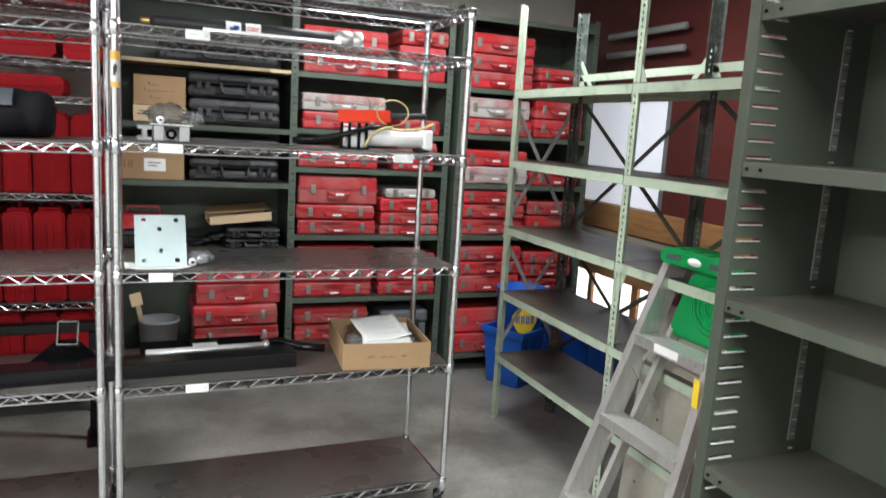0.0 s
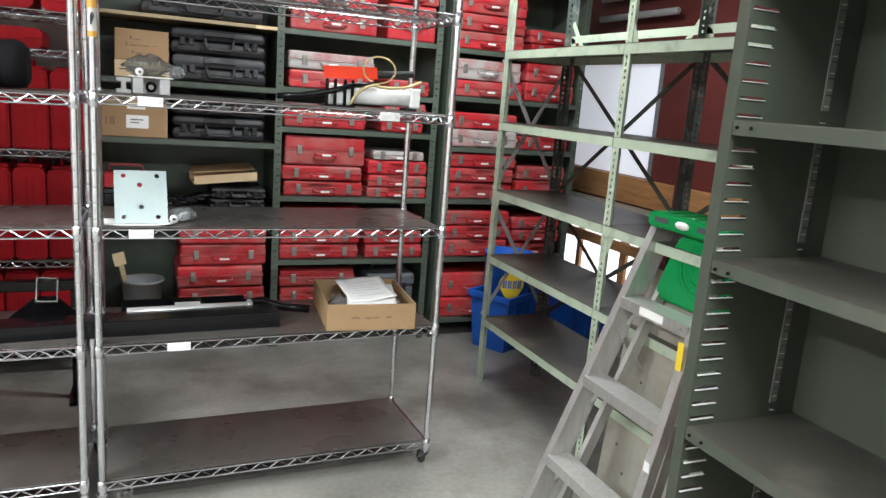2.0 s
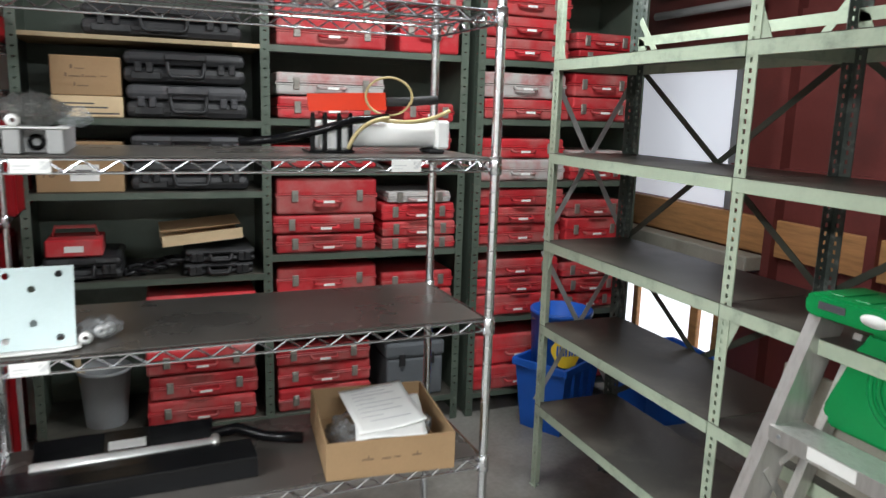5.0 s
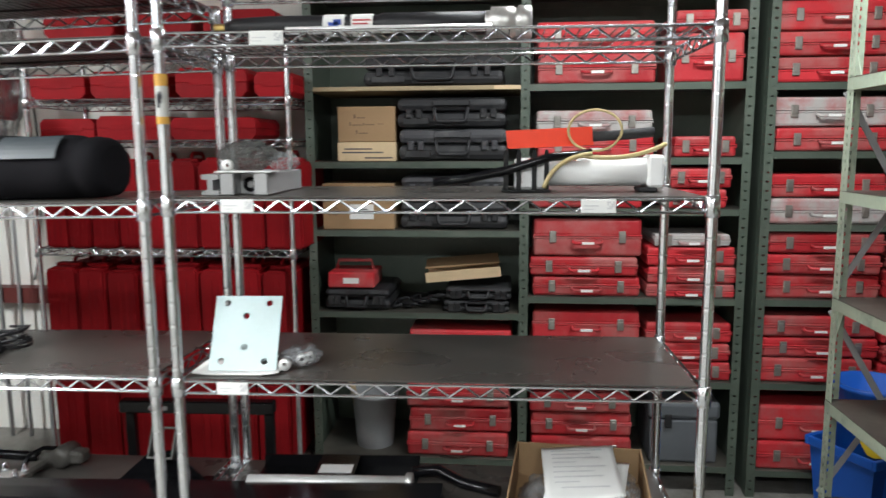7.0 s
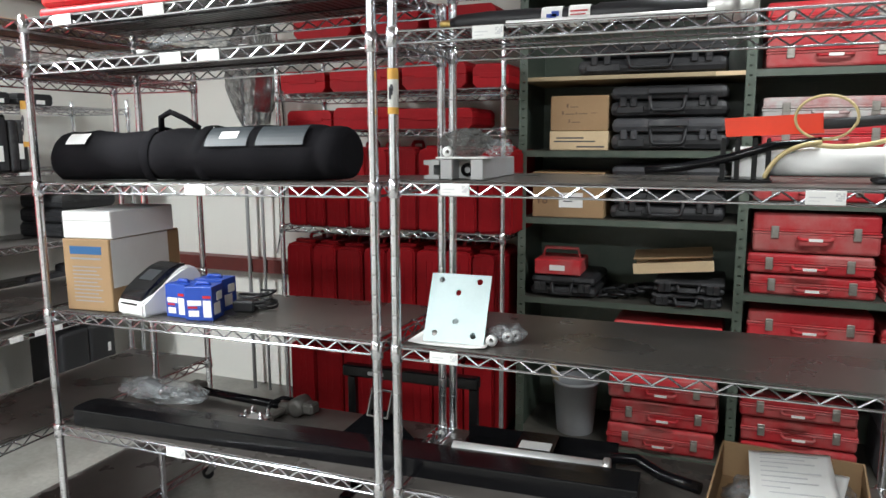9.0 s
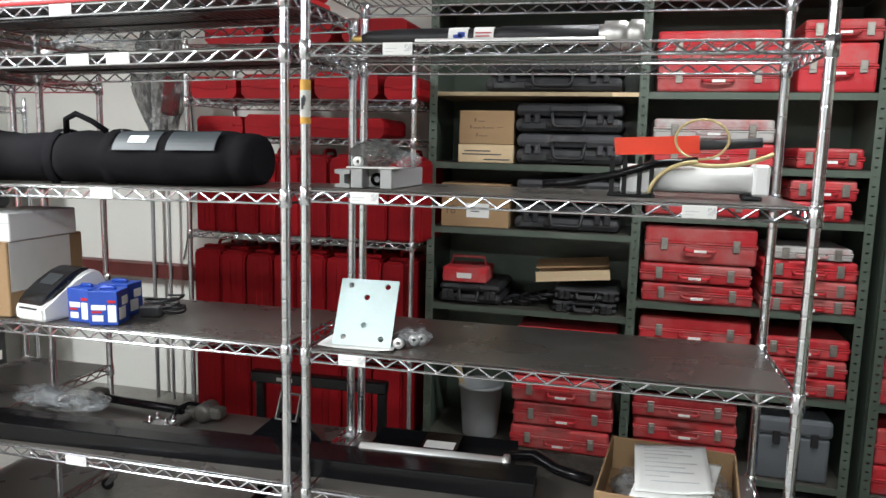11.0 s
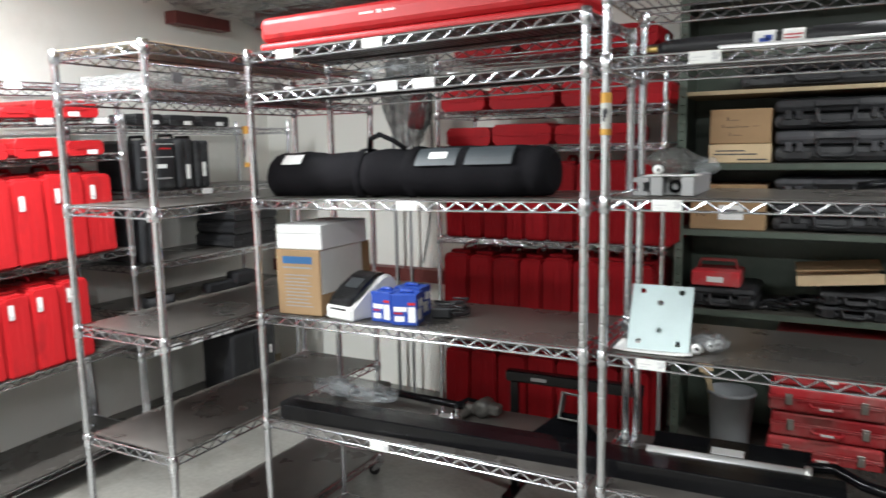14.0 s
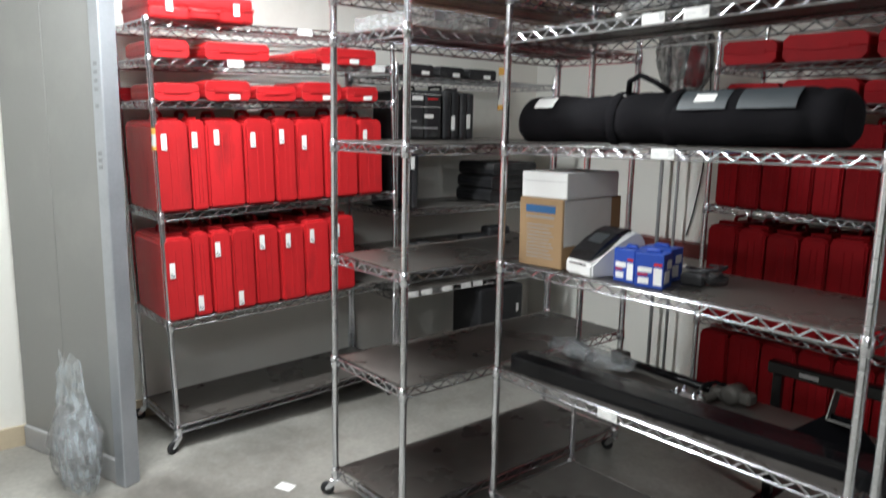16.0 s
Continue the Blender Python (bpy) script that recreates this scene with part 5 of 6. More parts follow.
for x in (-0.135, 0.095):
    box_part("foot", (x, -0.045, 0.0, x + 0.03, 0.045, 0.0058), BLACK_STEEL, t, 0.001)
t = thing("clamp_arm", on_left_rack(-1.015, 2.7, LL2 + 0.0005, 0, 0, -6), "dark steel clamp arm with a cast metal head", "clamp")
bm = bmesh.new()
rod(bm, (0, 0, 0.02), (0.46, 0, 0.02), 0.015, 8)
part("arm", bm, BLACK_STEEL, t)
box_part("collar", (0.0, -0.024, 0.0, 0.06, 0.024, 0.05), DULL_IRON, t, 0.006, "cast collar at the end")
bm = bmesh.new()
bbox(bm, 0.42, -0.03, 0.004, 0.47, 0.03, 0.042, 0.01)
lathe(bm, [(0.012, -0.035), (0.03, -0.032), (0.032, 0.0), (0.03, 0.032), (0.012, 0.035)], 16, "y", (0.495, 0.0, 0.032))
bbox(bm, 0.515, -0.022, 0.012, 0.56, 0.026, 0.05, 0.008)
bbox(bm, 0.43, -0.1, 0.006, 0.462, -0.028, 0.03, 0.008)
part("head", bm, DULL_IRON, t, "dark cast metal clamp head")
box_part("block", (0.385, -0.165, 0.0, 0.475, -0.105, 0.026), DULL_IRON, t, 0.006, "cast jaw block")
box_part("cover_plate", (0.392, -0.158, 0.0262, 0.468, -0.112, 0.031), ALU, t, 0.002, "bright cover plate")
bm = bmesh.new()
tube(bm, [(0.43, -0.09, 0.03), (0.425, -0.06, 0.052), (0.44, -0.02, 0.058), (0.47, 0.0, 0.05)], 0.007, 8)
part("lever", bm, BLACK_STEEL, t, "dark bent lever")
for x, y in ((0.398, -0.152), (0.46, -0.152), (0.398, -0.118), (0.46, -0.118)):
    bm = bmesh.new()
    lathe(bm, [(0.004, 0.0312), (0.01, 0.0314), (0.01, 0.04), (0.0055, 0.041), (0.005, 0.054), (0.002, 0.0545)], 6, "z", (x, y, 0.0))
    part("bolt", bm, CHROME, t, "bright steel bolt")
for x in (0.381, 0.479):
    bm = bmesh.new()
    tube(bm, [(x, -0.16, 0.008), (x, -0.172, 0.022), (x, -0.16, 0.036), (x, -0.14, 0.03)], 0.005, 6)
    part("hook", bm, CHROME, t, "bright bent hook")
t = thing("cylinder_unit", on_left_rack(-1.16, 2.62, LL2 + 0.0005, 0, 0, -12), "grey metal cylinder lying in a plastic wrap", "cylinder")
bm = bmesh.new()
lathe(bm, [(0.02, 0), (0.034, 0.004), (0.034, 0.05), (0.026, 0.055), (0.026, 0.1), (0.018, 0.105)], 16, "x", (0, 0, 0.035))
part("barrel", bm, GREY_PLASTIC, t)
bm = bmesh.new()
lathe(bm, [(0.012, 0.105), (0.022, 0.106), (0.022, 0.12), (0.012, 0.121)], 14, "x", (0, 0, 0.035))
part("end_ring", bm, CHROME, t, "bright end ring")
poly_bag("film_wrap", on_left_rack(-1.01, 2.55, LL2 + 0.035, 0, 0, -10), 0.4, 0.16, 0.06, "crumpled clear plastic wrap over metal parts", 31)

# black bag
t = thing("equipment_bag", on_left_rack(-1.232, 2.425, LL4 + 0.0005), "long black nylon equipment bag with handle and pockets", "bag")
bm = bmesh.new()
prof = []
n = 90
for i in range(n + 1):
    u = i / n
    r = 0.083 * (1 - max(0, (0.05 - u) / 0.05) ** 2 * 0.5) * (1 - max(0, (u - 0.96) / 0.04) ** 3 * 0.3)
    r *= 1 - 0.1 * math.exp(-((u - 0.393) / 0.018) ** 2) - 0.06 * math.exp(-((u - 0.935) / 0.012) ** 2)
    prof.append((r * (1 + 0.025 * math.sin(19 * u) + 0.018 * math.sin(43 * u + 1)), 1.05 * u))
rings = []
for r, x in prof:
    ring = []
    for k in range(28):
        a = k * math.tau / 28
        fold = 1 + 0.075 * noise.noise(Vector((x * 6, math.cos(a) * 1.3, math.sin(a) * 1.3))) + 0.03 * noise.noise(Vector((x * 30, math.cos(a) * 4, math.sin(a) * 4)))
        y, z = r * math.cos(a) * fold, r * math.sin(a) * fold
        z = max(z, -0.07) * (0.97 + 0.02 * math.sin(7 * x + 2 * a)) + 0.07
        ring.append(bm.verts.new((x, y * 1.08, max(z, 0.0))))
    rings.append(ring)
for a, b in zip(rings, rings[1:]):
    for k in range(28):
        bm.faces.new((a[k], a[(k + 1) % 28], b[(k + 1) % 28], b[k])).smooth = True
bm.faces.new(rings[0][::-1])
bm.faces.new(rings[-1])
part("body", bm, FABRIC, t)
for x in (0.385, 0.58):
    bm = bmesh.new()
    lathe(bm, [(0.0865, x), (0.088, x + 0.004), (0.088, x + 0.03), (0.0865, x + 0.034)], 24, "x", (0, 0, 0.07), cap=False)
    part("web_strap", bm, FABRIC, t)
bm = bmesh.new()
tube(bm, [(0.42, -0.02, 0.145), (0.43, -0.03, 0.185), (0.47, -0.035, 0.2), (0.52, -0.03, 0.178), (0.56, -0.02, 0.15)], 0.009, 6)
part("handle", bm, FABRIC, t)


def patch(name, x0, x1, a0, a1, r, material, label):
    bm = bmesh.new()
    m_ = 6
    rows_ = []
    for i in range(m_ + 1):
        a = math.radians(a0 + (a1 - a0) * i / m_)
        rows_.append([bm.verts.new((x, -r * 1.08 * math.cos(a), 0.07 + r * math.sin(a))) for x in (x0, x1)])
    for p_, q_ in zip(rows_, rows_[1:]):
        bm.faces.new((p_[0], p_[1], q_[1], q_[0]))
    return part(name, bm, material, t, label)


patch("window_pocket", 0.63, 0.77, 18, 62, 0.0895, GREY_FABRIC, "grey clear-faced pocket")
patch("window_pocket", 0.8, 0.95, 18, 62, 0.0895, GREY_FABRIC, "grey clear-faced pocket")
patch("label", 0.1, 0.18, 28, 55, 0.0895, PAPER, "white paper label")
patch("label", 0.675, 0.735, 32, 48, 0.0908, PAPER, "white paper label")

# carton, white box, label printer, blue boxes
CM = on_left_rack(-1.172, 2.335, LL3 + 0.0005, 0, 0, 2)
c = carton(CM, 0.185, 0.32, 0.228, CARDBOARD, "brown carton with blue printed band and white sheet", seam=False)
box_part("blue_band", (0.03, -0.0012, 0.18, 0.155, -0.0002, 0.205), TEAL_PRINT, c, 0, "dull blue printed band")
bars("printed_line", c, ((0.03, 0.163, 0.15, 0.169), *[(0.035, 0.03 + 0.012 * k, 0.15 - 0.01 * (k % 3), 0.0335 + 0.012 * k) for k in range(10)]), GREY_PLASTIC)
box_part("white_sheet", (0.1853, 0.008, 0.075, 0.1865, 0.26, 0.226), PAPER, c, 0, "white paper sheet on the side")
c = carton(CM @ pose(0.004, 0.004, 0.2285), 0.192, 0.28, 0.085, STYRO, "plain white shallow box on the carton", seam=False)
bars("box_seam", c, ((0.0, 0.055, 0.192, 0.0565),), GREY_PAINT)

PM = on_left_rack(-0.965, 2.34, LL3 + 0.0005, 0, 0, -12)
t = thing("label_printer", PM, "white desktop label printer with a black front", "printer")
out = [(0.0, 0.0), (-0.002, 0.042), (0.012, 0.052), (0.06, 0.07), (0.1, 0.1), (0.135, 0.126), (0.165, 0.136), (0.19, 0.132), (0.212, 0.112), (0.226, 0.07), (0.228, 0.0)]
bm = bmesh.new()
prism(bm, out, "x", 0.0, 0.13)
bmesh.ops.bevel(bm, geom=list(bm.edges), offset=0.007, segments=3, affect="EDGES")
part("body", bm, WHITE_PLASTIC, t)
bm = bmesh.new()
prism(bm, [(0.004, 0.046), (0.006, 0.056), (0.028, 0.078), (0.07, 0.108), (0.115, 0.134), (0.148, 0.143), (0.172, 0.141), (0.165, 0.13), (0.1, 0.096), (0.05, 0.06)], "x", 0.008, 0.116)
bmesh.ops.bevel(bm, geom=list(bm.edges), offset=0.003, segments=2, affect="EDGES")
fr = part("front_cover", bm, BLACK_GLOSS, t, "glossy black top cover")
bm = bmesh.new()
prism(bm, [(0.06, 0.1012), (0.1, 0.1258), (0.0995, 0.127), (0.0595, 0.1024)], "x", 0.03, 0.095)
part("screen", bm, SCREEN, fr, "small dark window")
box_part("media_slot", (0.025, -0.004, 0.036, 0.1, 0.004, 0.04), BLACK_PLASTIC, t)

for k, (x, y, rz, w) in enumerate(((-0.79, 2.36, -4, 0.078), (-0.695, 2.335, 14, 0.085), (-0.757, 2.45, 4, 0.1))):
    t = thing("ribbon_box", on_left_rack(x, y, LL3 + 0.0005, 0, 0, rz), "blue and white retail box with a hang tab", "retail box", "blue retail boxes")
    box_part("body", (0, 0, 0, w, 0.075, 0.1), BLUE_CARD, t, 0.0015)
    bm = bmesh.new()
    tube(bm, [(w * 0.25, 0.037, 0.098), (w * 0.3, 0.037, 0.106), (w * 0.7, 0.037, 0.106), (w * 0.75, 0.037, 0.098)], 0.006, 6)
    part("hang_tab", bm, BLUE_CARD, t)
    bars("white_panel", t, ((w * 0.12, 0.012, w * 0.5, 0.03), (w * 0.1, 0.045, w * 0.6, 0.06), (w * 0.66, 0.01, w * 0.95, 0.06)), PAPER)
    bars("red_panel", t, ((w * 0.1, 0.036, w * 0.45, 0.042),), RED)
    bars("red_panel", t, ((w * 0.66, 0.066, w * 0.95, 0.074),), RED)
    bars("white_panel", t, ((0.01, 0.015, 0.05, 0.05), (0.03, 0.055, 0.065, 0.08)), PAPER, "x", w + 0.0003)
t = thing("power_adapter", on_left_rack(-0.625, 2.46, LL3 + 0.0005, 0, 0, 12), "black power adapter with a coiled lead", "adapter")
box_part("brick", (0, 0, 0, 0.07, 0.05, 0.036), BLACK_PLASTIC, t, 0.006)
bm = bmesh.new()
tube(bm, [(0.074, 0.02, 0.015)] + [(0.062 + 0.05 * math.cos(a) + 0.012 * math.sin(2.3 * a), 0.055 + 0.042 * math.sin(a), 0.006 + 0.0022 * a + 0.006 * math.sin(1.7 * a) ** 2) for a in [-0.8 + 0.35 * i for i in range(62)]], 0.004, 6)
part("lead", bm, BLACK_PLASTIC, t)

# upper shelves of the left rack
t = thing("long_case", on_left_rack(-1.225, 2.36, LL6 + 0.0005), "long red rounded plastic case on the top shelf", "case")
for z0, z1, nm in ((0.0, 0.0295, "base"), (0.03, 0.115, "lid")):
    box_part(nm, (0, 0, z0, 1.14, 0.3, z1), RED, t, 0.012 if z0 == 0 else 0.026, seg=3)
bars("handwriting", t, ((0.42, 0.078, 0.47, 0.084), (0.485, 0.076, 0.5, 0.086), (0.51, 0.078, 0.55, 0.084)), PAPER)
poly_bag("film_wrap", on_left_rack(-0.72, 2.46, LL5 + 0.0005), 0.28, 0.2, 0.065, "clear crumpled plastic film on the upper shelf", 41)
poly_bag("film_wrap", on_left_rack(-1.05, 2.5, LL5 + 0.0005, 0, 0, 20), 0.2, 0.14, 0.04, "clear crumpled plastic film on the upper shelf", 43)
for k, (x, y, rz) in enumerate(((-1.13, 2.4, 5), (-0.82, 2.37, -4), (-0.5, 2.42, 10))):
    t = thing("wrench", on_left_rack(x, y, LL5 + 0.0005, 0, 0, rz), "dark steel wrench lying on the upper shelf", "wrench", "wrenches")
    bm = bmesh.new()
    bbox(bm, 0, -0.009, 0, 0.24, 0.009, 0.008, 0.003)
    part("shank", bm, BLACK_STEEL, t)
    bm = bmesh.new()
    lathe(bm, [(0.012, 0), (0.022, 0.001), (0.022, 0.013), (0.012, 0.014)], 14, "z", (0, 0, 0), cap=False)
    part("ring_end", bm, ALU_BRIGHT, t)


# stickers round the posts
def post_sticker(x, y, z0, z1):
    t = thing("post_sticker", pose(x, y, 0), "orange and white wrap sticker on a chrome post", "sticker", "post stickers")
    for a, b, mt, nm in ((z0, z0 + 0.016, ORANGE_TAPE, "orange_band"), (z0 + 0.016, z1 - 0.026, PALE_STICKER, "pale_band"), (z1 - 0.026, z1, ORANGE_TAPE, "orange_band")):
        bm = bmesh.new()
        lathe(bm, [(0.0134, a), (0.0134, b)], 14, "z", cap=False)
        part(nm, bm, mt, t)
    bm = bmesh.new()
    for k in range(3):
        z = z0 + 0.035 + k * (z1 - z0 - 0.08) / 3
        bbox(bm, -0.005, -0.0142, z, 0.001 + 0.003 * k, -0.0132, z + (z1 - z0) * 0.1)
        bbox(bm, -0.001, -0.0142, z + (z1 - z0) * 0.1, 0.005, -0.0132, z + (z1 - z0) * 0.15)
    part("mark", bm, INK, t, "dark printed marks")


post_sticker(0.0, 2.305, 1.64, 1.748)
post_sticker(-1.266, 2.328, 1.56, 1.7)
post_sticker(-2.49, 1.58, 1.38, 1.47)

# ---- wall rack corner: black cases ----
GB = "black cases on the corner rack"


def black_case(y0, z, w, d, h, stickers, text=False):
    """A black moulded case standing on a shelf of the corner rack."""
    t = thing("equipment_case", pose(-2.48, y0, z, 0, 0, 90), "black moulded equipment case with white stickers", "equipment case", GB)
    box_part("shell", (0, 0, 0, w * 0.5 - 0.001, d, h), CASE_BLACK, t, min(0.016, w * 0.15), seg=2)
    box_part("shell", (w * 0.5 + 0.001, 0, 0, w, d, h), CASE_BLACK, t, min(0.016, w * 0.15), seg=2)
    bm = bmesh.new()
    tube(bm, [(w * 0.5, d * 0.3, h - 0.01), (w * 0.5, d * 0.32, h + 0.02), (w * 0.5, d * 0.62, h + 0.02), (w * 0.5, d * 0.64, h - 0.01)], 0.008, 6)
    part("handle", bm, CASE_BLACK, t)
    for a, b, c_, d_ in stickers:
        box_part("sticker", (a, -0.0025, b, c_, -0.001, d_), PAPER, t, 0, "white paper sticker")
    return t


ZB = B_LV[4] + 0.0215
bc = black_case(2.85, ZB, 0.23, 0.32, 0.25, ((0.03, 0.2, 0.1, 0.222), (0.11, 0.11, 0.17, 0.13)))
bars("panel_frame", bc, ((0.02, 0.165, 0.22, 0.168), (0.02, 0.23, 0.22, 0.233)), PAPER, at=-0.0015)
bars("red_mark", bc, ((0.13, 0.205, 0.2, 0.213),), RED, at=-0.0015)
bars("faint_writing", bc, ((0.02, 0.09, 0.06, 0.098), (0.03, 0.055, 0.2, 0.063)), GREY_PAINT, at=-0.0015)
black_case(3.095, ZB, 0.11, 0.32, 0.26, ((0.05, 0.05, 0.075, 0.125),))
black_case(3.215, ZB, 0.095, 0.32, 0.25, ((0.04, 0.06, 0.065, 0.135),))
ZB = B_LV[3] + 0.0215
black_case(2.84, ZB, 0.09, 0.32, 0.29, ((0.035, 0.21, 0.06, 0.275),))
for k in range(3):
    t = small_case(pose(-2.5 + 0.01 * k, 3.47, ZB + 0.078 * k, 0, 0, 90), 0.36, 0.3, 0.075, "black moulded flat case in a stack", GB, CASE_BLACK)
ZB = B_LV[5] + 0.0165
for y, w in ((2.85, 0.17), (3.06, 0.17), (3.27, 0.2)):
    small_case(pose(-2.48, y, ZB, 0, 0, 90), w, 0.2, 0.055, "small black flat case with white sticker", GB, CASE_BLACK, True)
ZB = B_LV[2] + 0.0215
for y in (2.92, 3.02):
    bm = bmesh.new()
    lathe(bm, [(0.022, 0), (0.042, 0.002), (0.042, 0.05), (0.022, 0.052)], 18, cap=False)
    o = part("tape_roll", bm, RUBBER)
    o.matrix_basis = pose(-2.55, y, ZB)
    tagged(o, "black roll standing on the shelf", "roll")
t = thing("power_tool", pose(-2.53, 3.3, ZB, 0, 0, 86), "black power tool lying on the shelf", "power tool")
box_part("body", (0, 0, 0, 0.3, 0.07, 0.06), BLACK_PLASTIC, t, 0.015, seg=2)
box_part("head", (0.18, -0.02, 0.02, 0.34, 0.08, 0.1), BLACK_PLASTIC, t, 0.02, seg=2)
black_case(3.4, B_LV[0] + 0.0215, 0.36, 0.25, 0.37, ((0.3, 0.2, 0.32, 0.25),))

# ---- side rack upper shelves ----
o = box_part("cream_board", (0, 0, 0, 0.41, 1.16, 0.008), CARD_LIGHT, None, 0.001)
o.matrix_basis = pose(-1.74, 1.975, S_LV[5] + 0.0155)
tagged(o, "cream board lying on the top wire shelf", "board")
o = box_part("brown_board", (0, 0, 0, 0.41, 1.16, 0.006), RED_WALL, None, 0.001)
o.matrix_basis = pose(-1.74, 1.975, S_LV[4] + 0.0155)
tagged(o, "brown board lying on the wire shelf", "board")
for k in range(4):
    t = thing("plastic_tray", pose(-1.7, 2.02 + 0.24 * k, S_LV[4] + 0.022), "shallow clear plastic parts tray", "plastic tray", "clear trays")
    bm = bmesh.new()
    for d_ in ((0, 0, 0, 0.33, 0.22, 0.003), (0, 0, 0.003, 0.33, 0.003, 0.055), (0, 0.217, 0.003, 0.33, 0.22, 0.055), (0, 0.003, 0.003, 0.003, 0.217, 0.055), (0.327, 0.003, 0.003, 0.33, 0.217, 0.055)):
        bbox(bm, *d_)
    part("tray", bm, TRAY_CLEAR, t)
    box_part("clip", (0.3305, 0.09, 0.03, 0.336, 0.13, 0.06), GREY_PLASTIC, t, 0.001)

# ---- far wall pipes and hanging bag ----
for x, r in ((-1.872, 0.011), (-1.765, 0.009)):
    bm = bmesh.new()
    rod(bm, (x, WY - 0.105, FLOOR), (x, WY - 0.105, 2.41), r, 10)
    tagged(part("conduit", bm, GREY_PAINT), "thin grey conduit running up the white wall", "conduit", "conduits")
bm = bmesh.new()
tube(bm, smooth_arc((-1.69, WY - 0.01, 2.0), (-1.6, WY - 0.02, 1.4), (-1.74, WY - 0.012, 0.9), 14), 0.004, 6)
tagged(part("wall_cable", bm, BLACK_PLASTIC), "thin black cable hanging on the white wall", "cable")
HB = poly_bag("hanging_bag", pose(-1.6, 3.95, 1.62), 0.3, 0.12, 0.62, "clear plastic bag with red parts hanging by the wall", 51, POLY_BLACK)
bm = bmesh.new()
bbox(bm, -0.05, -0.02, 0, 0.05, 0.02, 0.2, 0.015)
o = part("red_part", bm, RED_DARK_SHADED)
o.matrix_basis = pose(-1.55, 3.95, 1.72, 0, 8, 0)
tagged(o, "dark red plastic part inside the hanging bag", "spare part")
bm = bmesh.new()
rod(bm, (0.02, 0, 0.55), (0.03, 0, CEILING - 1.63), 0.004, 6)
part("cord", bm, GREY_PLASTIC, HB, "thin cord")

t = thing("steel_stand", pose(-0.7, 3.3, FLOOR, 0, 0, 2), "black steel stand with a thick top bar before the red cases", "stand")
box_part("top_bar", (-0.02, -0.02, 0.515, 0.58, 0.025, 0.565), BLACK_STEEL, t, 0.006)
box_part("label", (0.1, -0.0215, 0.53, 0.17, -0.0203, 0.545), FAINT, t, 0, "small grey label")
for x in (0.0, 0.54):
    box_part("leg", (x, -0.012, 0.012, x + 0.035, 0.02, 0.515), BLACK_STEEL, t, 0.003)
    box_part("foot", (x - 0.01, -0.1, 0.0, x + 0.045, 0.12, 0.012), BLACK_STEEL, t, 0.002)

# polythene bag by the partition
t = poly_bag("polythene_bag", pose(-2.38, 1.2, FLOOR + 0.001, 0, -4, 10), 0.3, 0.16, 0.52, "clear polythene bag of crumpled film leaning on the partition", 61, POLY_SMOOTH, crumple=0.8, crimp=True)
t = poly_bag("film_scrap", pose(-2.4, 1.19, FLOOR + 0.001, 0, 0, 40), 0.22, 0.11, 0.34, "crumpled bluish film inside the polythene bag", 63, POLY_DARK)


